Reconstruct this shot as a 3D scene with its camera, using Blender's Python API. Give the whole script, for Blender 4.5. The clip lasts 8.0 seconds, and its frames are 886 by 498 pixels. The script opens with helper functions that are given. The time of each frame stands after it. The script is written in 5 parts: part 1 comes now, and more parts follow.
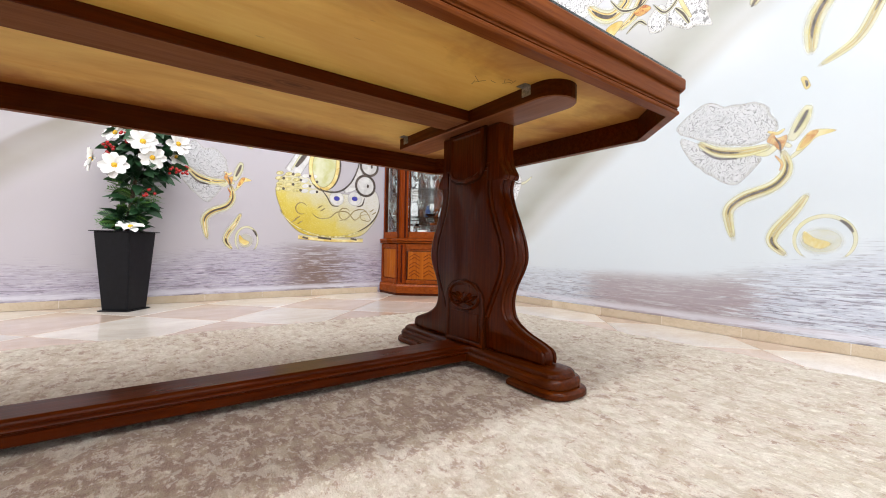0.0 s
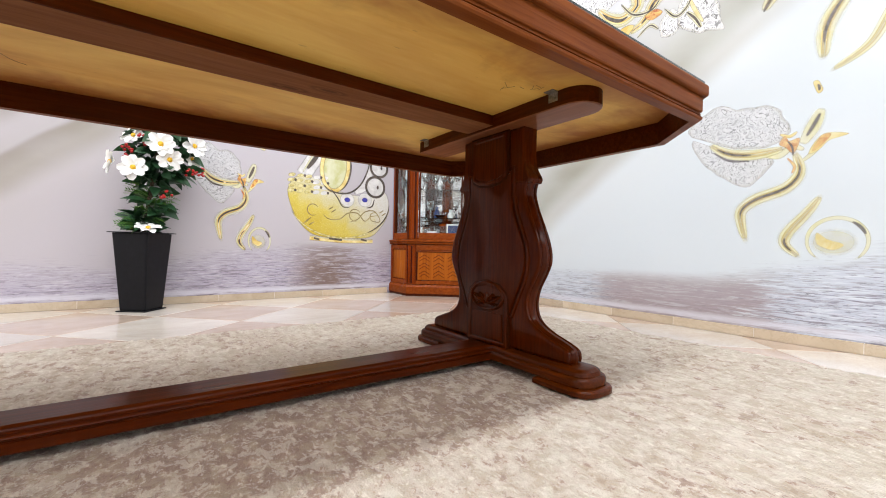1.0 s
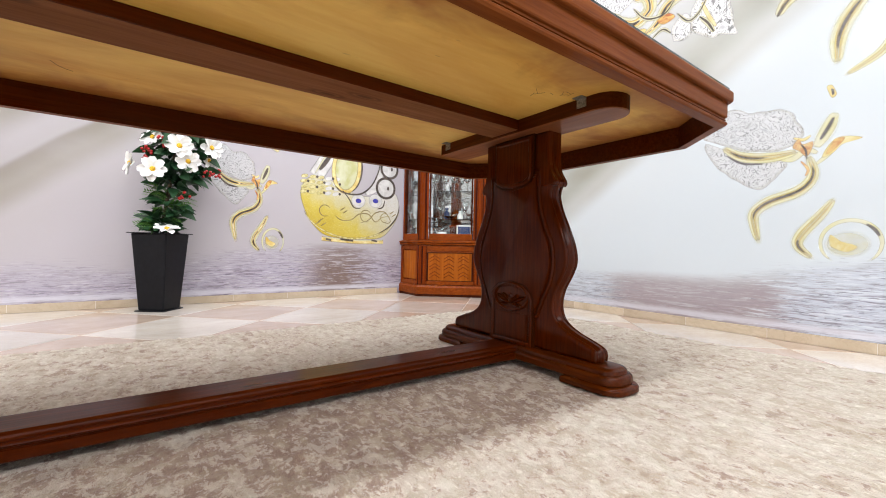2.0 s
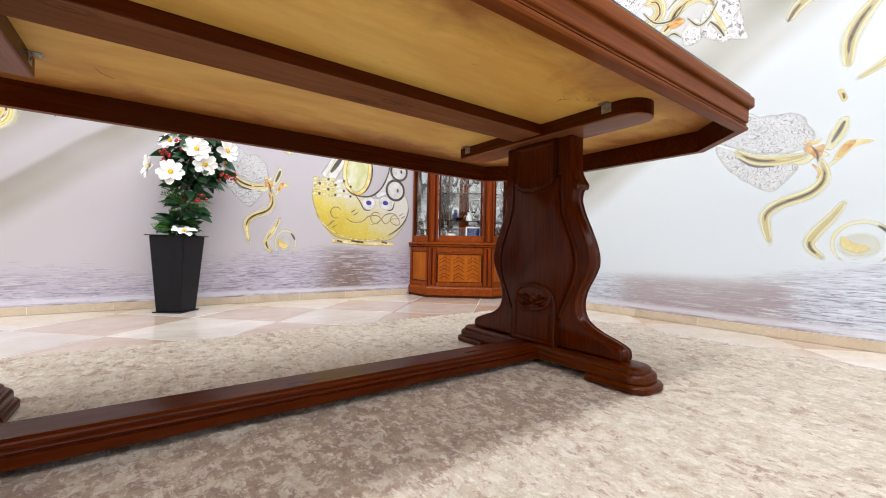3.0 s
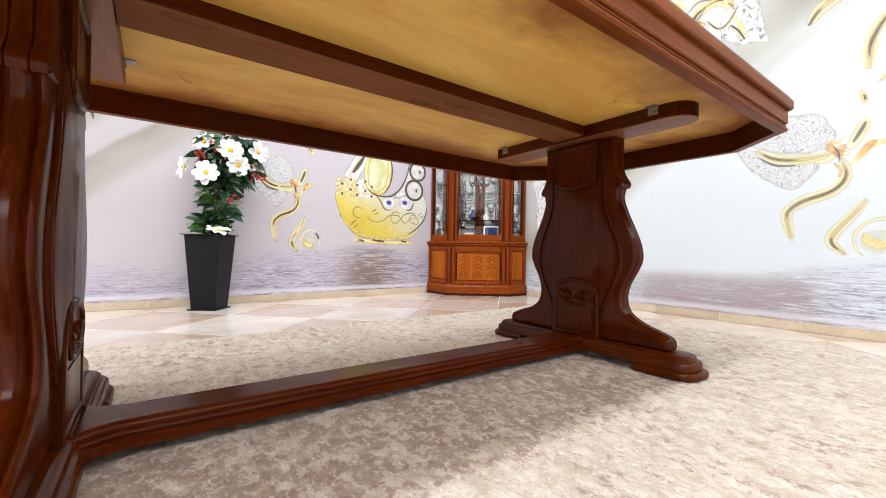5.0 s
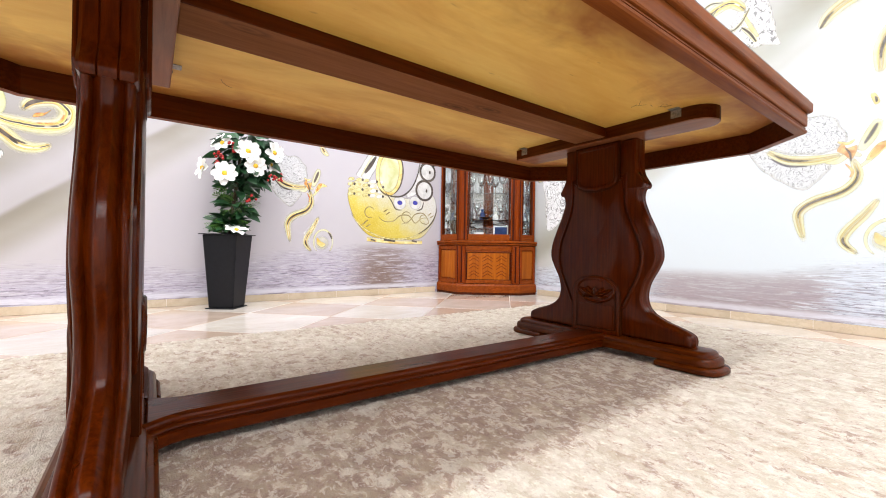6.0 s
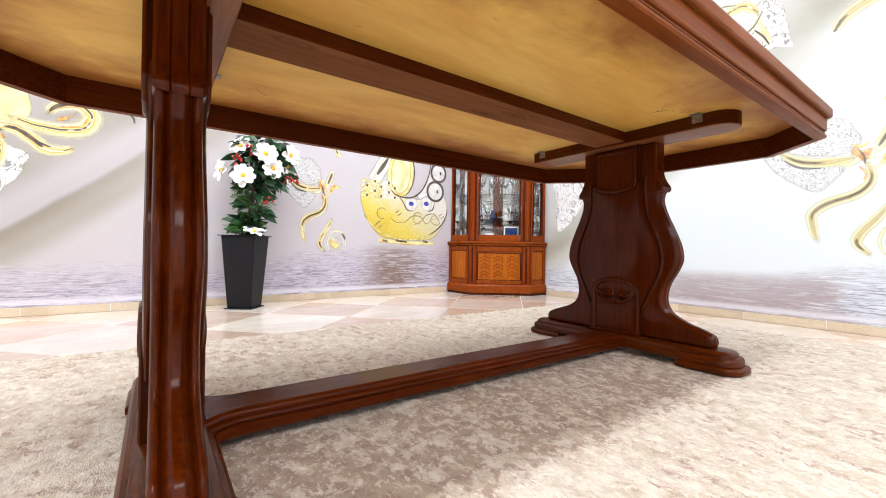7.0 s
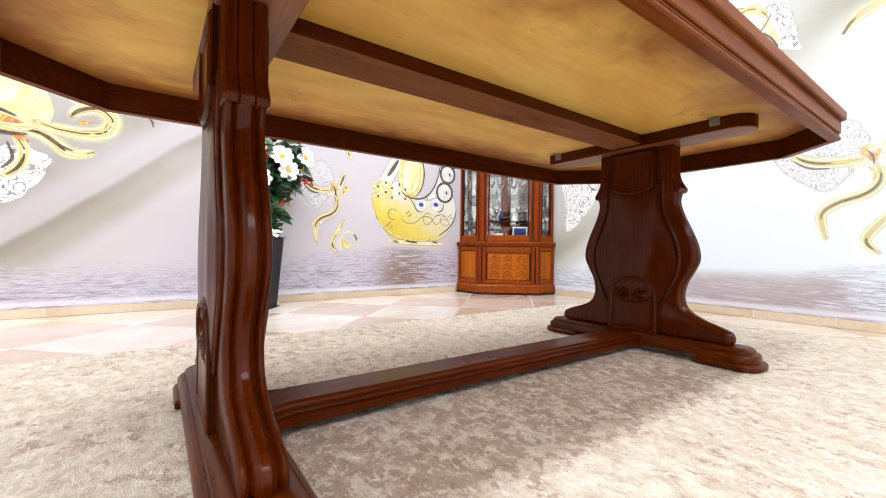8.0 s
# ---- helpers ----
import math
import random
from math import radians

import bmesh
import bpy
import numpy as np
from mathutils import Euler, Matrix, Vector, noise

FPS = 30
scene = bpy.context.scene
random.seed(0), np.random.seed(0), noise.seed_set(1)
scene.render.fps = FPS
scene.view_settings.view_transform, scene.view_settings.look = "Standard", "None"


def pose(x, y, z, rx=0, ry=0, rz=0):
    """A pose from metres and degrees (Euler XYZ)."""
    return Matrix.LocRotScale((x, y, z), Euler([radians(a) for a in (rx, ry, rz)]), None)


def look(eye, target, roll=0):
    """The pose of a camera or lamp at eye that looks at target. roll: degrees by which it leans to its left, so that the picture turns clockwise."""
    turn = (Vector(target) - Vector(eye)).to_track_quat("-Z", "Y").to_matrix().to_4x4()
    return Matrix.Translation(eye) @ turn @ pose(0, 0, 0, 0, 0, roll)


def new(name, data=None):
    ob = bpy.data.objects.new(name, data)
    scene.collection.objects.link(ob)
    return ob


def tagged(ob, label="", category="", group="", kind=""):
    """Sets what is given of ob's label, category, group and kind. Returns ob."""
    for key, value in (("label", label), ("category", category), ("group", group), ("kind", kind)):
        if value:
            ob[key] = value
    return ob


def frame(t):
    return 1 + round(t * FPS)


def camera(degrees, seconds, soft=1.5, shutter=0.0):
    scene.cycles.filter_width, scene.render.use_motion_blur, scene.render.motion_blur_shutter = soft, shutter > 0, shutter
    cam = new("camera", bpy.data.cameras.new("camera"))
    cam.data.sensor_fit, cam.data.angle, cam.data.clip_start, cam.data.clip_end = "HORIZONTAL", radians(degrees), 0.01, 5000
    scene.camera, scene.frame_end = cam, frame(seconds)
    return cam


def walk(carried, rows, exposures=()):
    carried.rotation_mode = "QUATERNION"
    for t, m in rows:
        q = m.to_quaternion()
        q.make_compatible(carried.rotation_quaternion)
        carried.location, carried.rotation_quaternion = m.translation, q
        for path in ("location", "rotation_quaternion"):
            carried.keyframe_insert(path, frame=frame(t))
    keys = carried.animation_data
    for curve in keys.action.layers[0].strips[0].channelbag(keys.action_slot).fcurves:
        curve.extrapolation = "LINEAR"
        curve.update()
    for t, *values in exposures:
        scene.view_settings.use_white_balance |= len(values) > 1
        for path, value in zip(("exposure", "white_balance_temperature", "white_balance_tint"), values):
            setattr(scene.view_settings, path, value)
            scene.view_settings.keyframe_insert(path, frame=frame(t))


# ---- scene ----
cam = camera(95.9, 8.0, soft=1.0)
PATH = [
    (0, (-0.261, 0.32, 0.356), (0.911, 1.941, 0.353), 1.1),
    (0.5, (-0.298, 0.329, 0.357), (0.876, 1.948, 0.353), 1.1),
    (1, (-0.334, 0.342, 0.358), (0.837, 1.962, 0.357), 1.1),
    (1.5, (-0.373, 0.354, 0.36), (0.799, 1.975, 0.358), 1.2),
    (3, (-0.49, 0.391, 0.36), (0.683, 2.01, 0.367), 1.1),
    (3.5, (-0.526, 0.397, 0.362), (0.649, 2.016, 0.368), 1.0),
    (4, (-0.565, 0.41, 0.36), (0.612, 2.028, 0.371), 0.9),
    (4.5, (-0.604, 0.424, 0.351), (0.574, 2.041, 0.361), 0.9),
    (6, (-0.732, 0.461, 0.34), (0.445, 2.077, 0.349), 0.9),
    (6.5, (-0.762, 0.468, 0.341), (0.409, 2.089, 0.35), 0.9),
    (7, (-0.803, 0.478, 0.348), (0.364, 2.102, 0.354), 0.9),
    (7.5, (-0.837, 0.486, 0.352), (0.327, 2.112, 0.359), 0.8),
    (8, (-0.881, 0.492, 0.347), (0.283, 2.119, 0.355), 0.7),
]
walk(cam, [(t, look(eye, target, roll)) for t, eye, target, roll in PATH], [(0, 0.0), (3, 0.0), (4.5, 0.12), (6.5, 0.35), (8, 0.35)])

# ---- light ----
world = bpy.data.worlds.new("world")
scene.world = world
world.use_nodes = True
world.node_tree.nodes["Background"].inputs["Color"].default_value = (0.9, 0.95, 1.0, 1)
world.node_tree.nodes["Background"].inputs["Strength"].default_value = 0.05
scene.view_settings.exposure = 0.0


def ceiling_lamp(name, x, y, z, sx, sy, watts, colour=(1, 0.95, 0.88)):
    d = bpy.data.lights.new(name, "AREA")
    d.shape, d.size, d.size_y, d.energy, d.color = "RECTANGLE", sx, sy, watts, colour
    ob = new(name, d)
    ob.matrix_world = pose(x, y, z)
    return ob


COOL = (0.965, 0.985, 1.03)
# long strip inferred from the table's straight shadow edge
ceiling_lamp("ceiling_strip_lamp", -0.95, 0.33, 2.76, 4.4, 0.18, 74, COOL)
# added fill without known fittings: far side, left rug, then the front
ceiling_lamp("ceiling_strip_lamp", -0.3, 2.3, 2.76, 3.0, 1.1, 62, COOL)
ceiling_lamp("ceiling_strip_lamp", -2.35, 0.9, 2.76, 0.5, 0.5, 25, COOL)
ceiling_lamp("ceiling_lamp", -0.9, -1.6, 2.76, 3.4, 1.6, 96, COOL)


# ---- materials ----
class Nodes:
    def __init__(self, name, rough=0.5, metal=0.0, **sockets):
        self.m = bpy.data.materials.new(name)
        self.m.use_nodes = True
        self.t = self.m.node_tree
        self.b = self.t.nodes["Principled BSDF"]
        self.b.inputs["Roughness"].default_value = rough
        self.b.inputs["Metallic"].default_value = metal
        for k, v in sockets.items():
            self.b.inputs[k.replace("_", " ")].default_value = v
        self.place = self.add("ShaderNodeTexCoord").outputs["Object"]

    def add(self, kind):
        return self.t.nodes.new(kind)

    def put(self, socket, v):
        if isinstance(v, bpy.types.NodeSocket):
            self.t.links.new(v, socket)
        else:
            socket.default_value = v

    def scaled(self, s, rot=(0, 0, 0), loc=(0, 0, 0), src=None):
        n = self.add("ShaderNodeMapping")
        self.put(n.inputs["Vector"], src or self.place)
        n.inputs["Scale"].default_value, n.inputs["Location"].default_value = s, loc
        n.inputs["Rotation"].default_value = [radians(a) for a in rot]
        return n.outputs[0]

    def noise(self, vec, scale=5, detail=4, rough=0.55, distort=0.0):
        n = self.add("ShaderNodeTexNoise")
        self.put(n.inputs["Vector"], vec)
        for k, v in (("Scale", scale), ("Detail", detail), ("Roughness", rough), ("Distortion", distort)):
            n.inputs[k].default_value = v
        return n.outputs["Fac"]

    def cells(self, vec, scale=5, feature="F1", out="Distance"):
        n = self.add("ShaderNodeTexVoronoi")
        n.feature = feature
        self.put(n.inputs["Vector"], vec)
        n.inputs["Scale"].default_value = scale
        return n.outputs[out]

    def ramp(self, fac, stops, ease="LINEAR"):
        n = self.add("ShaderNodeValToRGB")
        self.put(n.inputs["Fac"], fac)
        r = n.color_ramp
        r.interpolation = ease
        while len(r.elements) < len(stops):
            r.elements.new(0.5)
        for e, (p, c) in zip(r.elements, stops):
            e.position = p
            e.color = (c, c, c, 1) if isinstance(c, (int, float)) else (*c, 1)
        return n.outputs["Color"]

    def math(self, op, a, b=0.0, clamp=False):
        n = self.add("ShaderNodeMath")
        n.operation, n.use_clamp = op, clamp
        self.put(n.inputs[0], a)
        self.put(n.inputs[1], b)
        return n.outputs[0]

    def mix(self, fac, a, b, blend="MIX"):
        n = self.add("ShaderNodeMix")
        n.data_type, n.blend_type = "RGBA", blend
        self.put(n.inputs["Factor"], fac)
        for s, v in ((n.inputs["A"], a), (n.inputs["B"], b)):
            self.put(n.inputs[6] if s.name == "A" else n.inputs[7], v if isinstance(v, bpy.types.NodeSocket) else (*v, 1))
        return n.outputs[2]

    def axes(self):
        n = self.add("ShaderNodeSeparateXYZ")
        self.put(n.inputs[0], self.place)
        return n.outputs

    def random(self):
        return self.add("ShaderNodeObjectInfo").outputs["Random"]

    def bump(self, height, strength=0.3, dist=0.002):
        n = self.add("ShaderNodeBump")
        n.inputs["Strength"].default_value, n.inputs["Distance"].default_value = strength, dist
        self.put(n.inputs["Height"], height)
        self.put(self.b.inputs["Normal"], n.outputs[0])

    def colour(self, c):
        self.put(self.b.inputs["Base Color"], c if isinstance(c, bpy.types.NodeSocket) else (*c, 1))
        return self.m

    def gloss(self, c):
        self.put(self.b.inputs["Roughness"], c)


def wood(name, dark, light, axis, rough=0.3, coat=0.32, knots=False, grain=1.0, spec=0.015):
    """Varnished or raw wood with its grain along one axis."""
    n = Nodes(name, rough, Coat_Weight=coat, Coat_Roughness=0.16, Specular_IOR_Level=spec)
    s = [26.0 * grain] * 3
    s["xyz".index(axis)] = 1.3 * grain
    fine = n.noise(n.scaled(s), 3.0, 7, 0.6, 0.5)
    s2 = [5.0] * 3
    s2["xyz".index(axis)] = 0.9
    broad = n.noise(n.scaled(s2), 1.6, 4, 0.5, 1.2)
    base = n.ramp(fine, [(0.28, dark), (0.72, light)])
    mid = [(a + b) / 2 for a, b in zip(dark, light)]
    c = n.mix(n.ramp(broad, [(0.35, 0.0), (0.7, 0.55)]), base, [v * 0.62 for v in mid])
    pores = n.ramp(n.noise(n.scaled([v * 4 for v in s]), 3.0, 3, 0.6), [(0.36, 0.18), (0.46, 0.0)])
    c = n.mix(pores, c, [v * 0.45 for v in dark])
    if knots:
        k = n.cells(n.scaled([3.4 if a == axis else 11 for a in "xyz"]), 1.0)
        c = n.mix(n.ramp(k, [(0.0, 0.85), (0.07, 0.65), (0.10, 0.0), (0.13, 0.55), (0.18, 0.0)]), c, [v * 0.40 for v in dark])
    n.gloss(n.ramp(broad, [(0.3, rough * 0.8), (0.75, min(1, rough * 1.5))]))
    n.bump(n.math("ADD", n.math("MULTIPLY", fine, 0.35), n.noise(n.scaled([v * 0.5 for v in s]), 3.0, 2)), 0.22, 0.0016)
    return n.colour(c)


CHERRY = ((0.034, 0.0036, 0.0003), (0.106, 0.0160, 0.0006))
wood_x = wood("cherry_wood_x", *CHERRY, "x", grain=1.6)
wood_y = wood("cherry_wood_y", (0.034, 0.0048, 0.0004), (0.110, 0.0205, 0.0013), "y", grain=1.4)
wood_z = wood("cherry_wood_z", *CHERRY, "z", grain=1.7)
# paler cherry for the outer edges, with the light on them painted in
edge_x = wood("cherry_lit_edge_x", (0.122, 0.0295, 0.0066), (0.250, 0.0740, 0.0170), "x", 0.35, 0.14)
edge_y = wood("cherry_lit_edge_y", (0.122, 0.0295, 0.0066), (0.250, 0.0740, 0.0170), "y", 0.35, 0.14)
# near-black wood for strips that paint shade into the carved recesses
glaze = wood("groove_shade_wood", (0.026, 0.0048, 0.0008), (0.056, 0.011, 0.0018), "z", 0.4, 0.1)
# pine of the rail's underside, lightened to include bounce off the rug
beam_wood = wood("stained_pine", (0.175, 0.054, 0.016), (0.30, 0.120, 0.045), "x", 0.6, 0.0, True, spec=0.08)
bracket_wood = wood("stained_bracket", (0.17, 0.045, 0.011), (0.29, 0.105, 0.036), "y", 0.4, 0.2, spec=0.1)
cab_z = wood("cabinet_wood_z", (0.13, 0.016, 0.002), (0.33, 0.060, 0.006), "z", 0.25, 0.15)
cab_x = wood("cabinet_wood_x", (0.15, 0.025, 0.004), (0.34, 0.076, 0.010), "x", 0.25, 0.15)
cab_panel = wood("cabinet_veneer", (0.24, 0.050, 0.005), (0.50, 0.145, 0.014), "z", 0.3, 0.15, grain=0.7)
inlay_wood = wood("inlay_walnut", (0.11, 0.022, 0.004), (0.22, 0.05, 0.009), "x", 0.3, 0.15)
cab_dark = wood("cabinet_dark_trim", (0.030, 0.005, 0.001), (0.085, 0.014, 0.003), "z", 0.25, 0.3)


def plywood():
    """Raw birch ply; ragged reddish clouds along its border hold overspray from the apron and painted shade."""
    n = Nodes("raw_plywood", 0.6)
    fine = n.noise(n.scaled((2.0, 22, 22)), 3, 6, 0.6, 0.6)
    broad = n.noise(n.scaled((1.2, 3.0, 3)), 1.3, 5, 0.6, 0.8)
    c = n.ramp(fine, [(0.3, (0.80, 0.485, 0.10)), (0.7, (0.85, 0.57, 0.145))])
    c = n.mix(n.ramp(broad, [(0.42, 0.0), (0.66, 0.8)]), c, (0.62, 0.285, 0.036))
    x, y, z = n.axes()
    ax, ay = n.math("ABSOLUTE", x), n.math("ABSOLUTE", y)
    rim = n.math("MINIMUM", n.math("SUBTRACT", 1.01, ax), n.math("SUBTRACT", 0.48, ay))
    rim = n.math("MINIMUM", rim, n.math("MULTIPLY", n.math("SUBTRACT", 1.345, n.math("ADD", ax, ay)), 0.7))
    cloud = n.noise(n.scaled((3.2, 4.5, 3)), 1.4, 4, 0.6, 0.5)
    # overspray and the shade beside the apron, both painted along the border
    border_stain_shade = n.math("SUBTRACT", n.math("MULTIPLY", cloud, 0.34), rim)
    c = n.mix(n.ramp(n.math("ADD", border_stain_shade, 0.5), [(0.47, 0.0), (0.55, 0.42), (0.64, 0.92)]), c, (0.30, 0.085, 0.008))
    specks = n.ramp(n.noise(n.scaled((9, 30, 9)), 2.2, 2), [(0.70, 0.0), (0.76, 0.4)])
    c = n.mix(specks, c, (0.35, 0.16, 0.04))
    n.bump(fine, 0.1, 0.001)
    return n.colour(c)


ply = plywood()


def rug_material():
    """Distressed pile: a brown worn field in the middle, deepened where the table's shadow falls, fading to cream and
    fine beige streaks towards the borders.
    """
    n = Nodes("rug_pile", 0.95, Sheen_Weight=0.12, Sheen_Roughness=0.6)
    x, y, z = n.axes()
    motif = n.noise(n.scaled((27, 24, 8)), 1.0, 6, 0.70, 0.3)
    rib = n.noise(n.scaled((105, 9, 60)), 1.0, 3, 0.6, 0.3)
    worn = n.noise(n.scaled((3.4, 2.6, 1)), 1.1, 3, 0.5)
    # the field's near edge is set to the table's shadow, painting shade in
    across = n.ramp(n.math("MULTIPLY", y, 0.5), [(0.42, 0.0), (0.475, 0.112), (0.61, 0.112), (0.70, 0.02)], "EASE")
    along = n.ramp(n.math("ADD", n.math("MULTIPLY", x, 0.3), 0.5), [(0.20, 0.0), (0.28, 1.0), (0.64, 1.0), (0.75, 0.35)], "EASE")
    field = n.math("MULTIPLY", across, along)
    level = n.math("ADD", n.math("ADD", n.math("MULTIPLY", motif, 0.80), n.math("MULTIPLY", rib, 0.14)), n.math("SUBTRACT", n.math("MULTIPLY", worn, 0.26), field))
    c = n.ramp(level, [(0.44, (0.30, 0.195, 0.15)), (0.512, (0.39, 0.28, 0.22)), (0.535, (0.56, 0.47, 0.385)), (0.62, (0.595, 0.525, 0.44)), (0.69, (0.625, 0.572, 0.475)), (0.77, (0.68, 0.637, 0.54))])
    tan_patch = n.noise(n.scaled((27, 20, 20)), 1.2, 5, 0.72, 0.4)
    c = n.mix(n.ramp(tan_patch, [(0.52, 0.0), (0.545, 0.46), (0.66, 0.58)]), c, (0.43, 0.345, 0.24))
    c = n.mix(n.ramp(tan_patch, [(0.42, 0.55), (0.455, 0.0)]), c, (0.72, 0.665, 0.58))
    c = n.mix(n.ramp(rib, [(0.36, 0.20), (0.45, 0.0)]), c, (0.40, 0.315, 0.24))
    c = n.mix(n.math("MULTIPLY", n.ramp(rib, [(0.50, 0.0), (0.57, 0.5)]), n.ramp(x, [(0.35, 0.25), (0.75, 1.0)])), c, (0.46, 0.39, 0.28))
    fleck = n.noise(n.scaled((95, 55, 60)), 1.3, 2, 0.6)
    c = n.mix(n.ramp(fleck, [(0.31, 0.4), (0.39, 0.0)]), c, (0.30, 0.225, 0.165))
    c = n.mix(n.ramp(fleck, [(0.58, 0.0), (0.68, 0.5)]), c, (0.82, 0.77, 0.68))
    tuft = n.noise(n.scaled((260, 200, 200)), 1.6, 2)
    n.bump(n.math("ADD", fleck, tuft), 0.7, 0.006)
    return n.colour(c)


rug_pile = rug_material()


def marble(name, a, b, vein):
    n = Nodes(name, 0.1, Coat_Weight=0.2, Coat_Roughness=0.05)
    shift = n.add("ShaderNodeVectorMath")
    r = n.math("MULTIPLY", n.random(), 37.0)
    n.put(shift.inputs[0], n.place)
    n.put(shift.inputs[1], r)
    v = shift.outputs[0]
    cloud = n.noise(n.scaled((4, 7, 5), src=v), 1.2, 6, 0.6, 1.0)
    lines = n.noise(n.scaled((3, 9, 4), src=v), 1.5, 8, 0.7, 2.0)
    c = n.ramp(cloud, [(0.3, a), (0.7, b)])
    c = n.mix(n.ramp(lines, [(0.47, 0.0), (0.5, 0.35), (0.53, 0.0)]), c, vein)
    tone = n.ramp(n.random(), [(0.0, 0.86), (1.0, 1.04)])
    c = n.mix(1.0, c, tone, "MULTIPLY")
    n.gloss(n.ramp(cloud, [(0.3, 0.07), (0.7, 0.16)]))
    return n.colour(c)


tile_light = marble("cream_marble", (0.68, 0.61, 0.53), (0.78, 0.72, 0.65), (0.60, 0.50, 0.41))
tile_dark = marble("rose_marble", (0.55, 0.41, 0.31), (0.67, 0.535, 0.43), (0.70, 0.59, 0.50))
skirt_mat = marble("travertine", (0.53, 0.42, 0.29), (0.67, 0.56, 0.42), (0.46, 0.35, 0.24))


def plain(name, c, rough=0.5, metal=0.0, vary=0.12, scale=20, **k):
    n = Nodes(name, rough, metal, **k)
    f = n.noise(n.scaled((scale,) * 3), 1.5, 4)
    return n.colour(n.ramp(f, [(0.3, [v * (1 - vary) for v in c]), (0.7, [min(1, v * (1 + vary)) for v in c])]))


grout = plain("grout", (0.80, 0.76, 0.70), 0.8)
ceiling_paint = plain("ceiling_paint", (0.82, 0.82, 0.81), 0.9, vary=0.03)
wall_paint = plain("plain_wall_paint", (0.78, 0.76, 0.75), 0.85, vary=0.04)
metal_plate = plain("zinc_plate", (0.30, 0.28, 0.25), 0.35, 0.9, vary=0.4, scale=120)
screw_mat = plain("screw_steel", (0.2, 0.19, 0.17), 0.4, 0.9)
ink = plain("pencil_mark", (0.2, 0.12, 0.05), 0.8)


def mural(name, axis, mist_tone, fold, line, stain_at, deep_tone, stain_tones, crisp, tide):
    """Printed wallpaper: soft folds over a rippled water band. tide: where the water rises and by how much. stain_at: along, height and half length of the brown reflection."""
    n = Nodes(name, 0.22)
    x, y, z = n.axes()
    u = x if axis == "x" else n.math("MULTIPLY", y, -1.0)
    v = z
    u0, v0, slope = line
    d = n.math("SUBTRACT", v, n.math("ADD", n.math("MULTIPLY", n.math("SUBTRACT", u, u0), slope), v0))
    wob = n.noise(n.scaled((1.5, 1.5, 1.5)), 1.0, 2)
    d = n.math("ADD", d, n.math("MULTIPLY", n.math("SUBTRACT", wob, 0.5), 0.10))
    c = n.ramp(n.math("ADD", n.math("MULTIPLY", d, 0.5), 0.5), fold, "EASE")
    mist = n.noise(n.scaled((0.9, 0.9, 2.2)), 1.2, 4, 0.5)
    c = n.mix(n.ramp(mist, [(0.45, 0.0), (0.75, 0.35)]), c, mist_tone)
    comb = n.add("ShaderNodeCombineXYZ")
    n.put(comb.inputs[0], u)
    n.put(comb.inputs[2], v)
    flat = comb.outputs[0]
    rip = n.noise(n.scaled((6.5, 1, 85), src=flat), 1.0, 6, 0.65, 0.8)
    thin = n.noise(n.scaled((16, 1, 190), src=flat), 1.0, 3, 0.6, 0.5)
    swell = n.noise(n.scaled((1.3, 1, 9), src=flat), 1.0, 3, 0.5)
    su, sv, sl = stain_at
    along = n.math("ABSOLUTE", n.math("SUBTRACT", n.math("ADD", u, n.math("MULTIPLY", n.math("SUBTRACT", rip, 0.5), 0.7)), su))
    reach = n.ramp(n.math("DIVIDE", along, sl * 2), [(0.5 - crisp, 1.0), (0.5 + crisp, 0.0)], "EASE")
    deep = n.mix(reach, deep_tone, stain_tones[0])
    w = n.mix(n.ramp(rip, [(0.52, 0.0), (0.60, 0.7)]), deep, mist_tone)
    w = n.mix(n.ramp(rip, [(0.40, 0.75), (0.465, 0.0)]), w, (0.20, 0.165, 0.20))
    w = n.mix(n.ramp(thin, [(0.385, 0.75), (0.435, 0.0)]), w, (0.15, 0.125, 0.165))
    w = n.mix(n.ramp(thin, [(0.57, 0.0), (0.63, 0.35)]), w, (0.84, 0.83, 0.88))
    edge = n.math("ADD", v, n.math("MULTIPLY", n.math("SUBTRACT", swell, 0.5), 0.16))
    edge = n.math("ADD", edge, n.math("MULTIPLY", n.math("SUBTRACT", 0.5, rip), 0.22))
    low, high, rise = tide
    swell_up = n.ramp(n.math("DIVIDE", n.math("SUBTRACT", u, low), high - low), [(0.0, 0.0), (1.0, rise)], "EASE")
    edge = n.math("SUBTRACT", edge, n.math("SUBTRACT", swell_up, 0.06))
    under = n.ramp(edge, [(0.15, 0.95), (0.24, 0.65), (0.33, 0.0)], "EASE")
    c = n.mix(under, c, w)
    lip = n.math("ADD", v, n.math("MULTIPLY", n.math("SUBTRACT", rip, 0.5), 0.02))
    patch = n.math("MULTIPLY", reach, n.ramp(n.math("SUBTRACT", sv + 0.5, lip), [(0.47, 0.0), (0.53, 0.7)]))
    c = n.mix(n.math("MULTIPLY", patch, n.ramp(rip, [(0.46, 1.0), (0.56, 0.0 if axis == "x" else 0.8)])), c, stain_tones[1])
    foam = n.ramp(n.math("ADD", v, n.math("MULTIPLY", n.math("SUBTRACT", rip, 0.5), 0.03)), [(0.045, 0.0), (0.056, 0.7), (0.068, 0.7), (0.085, 0.0)])
    c = n.mix(foam, c, (0.68, 0.67, 0.74))
    n.bump(n.noise(n.scaled((900,) * 3), 1.0, 2), 0.06, 0.0005)
    return n.colour(c)


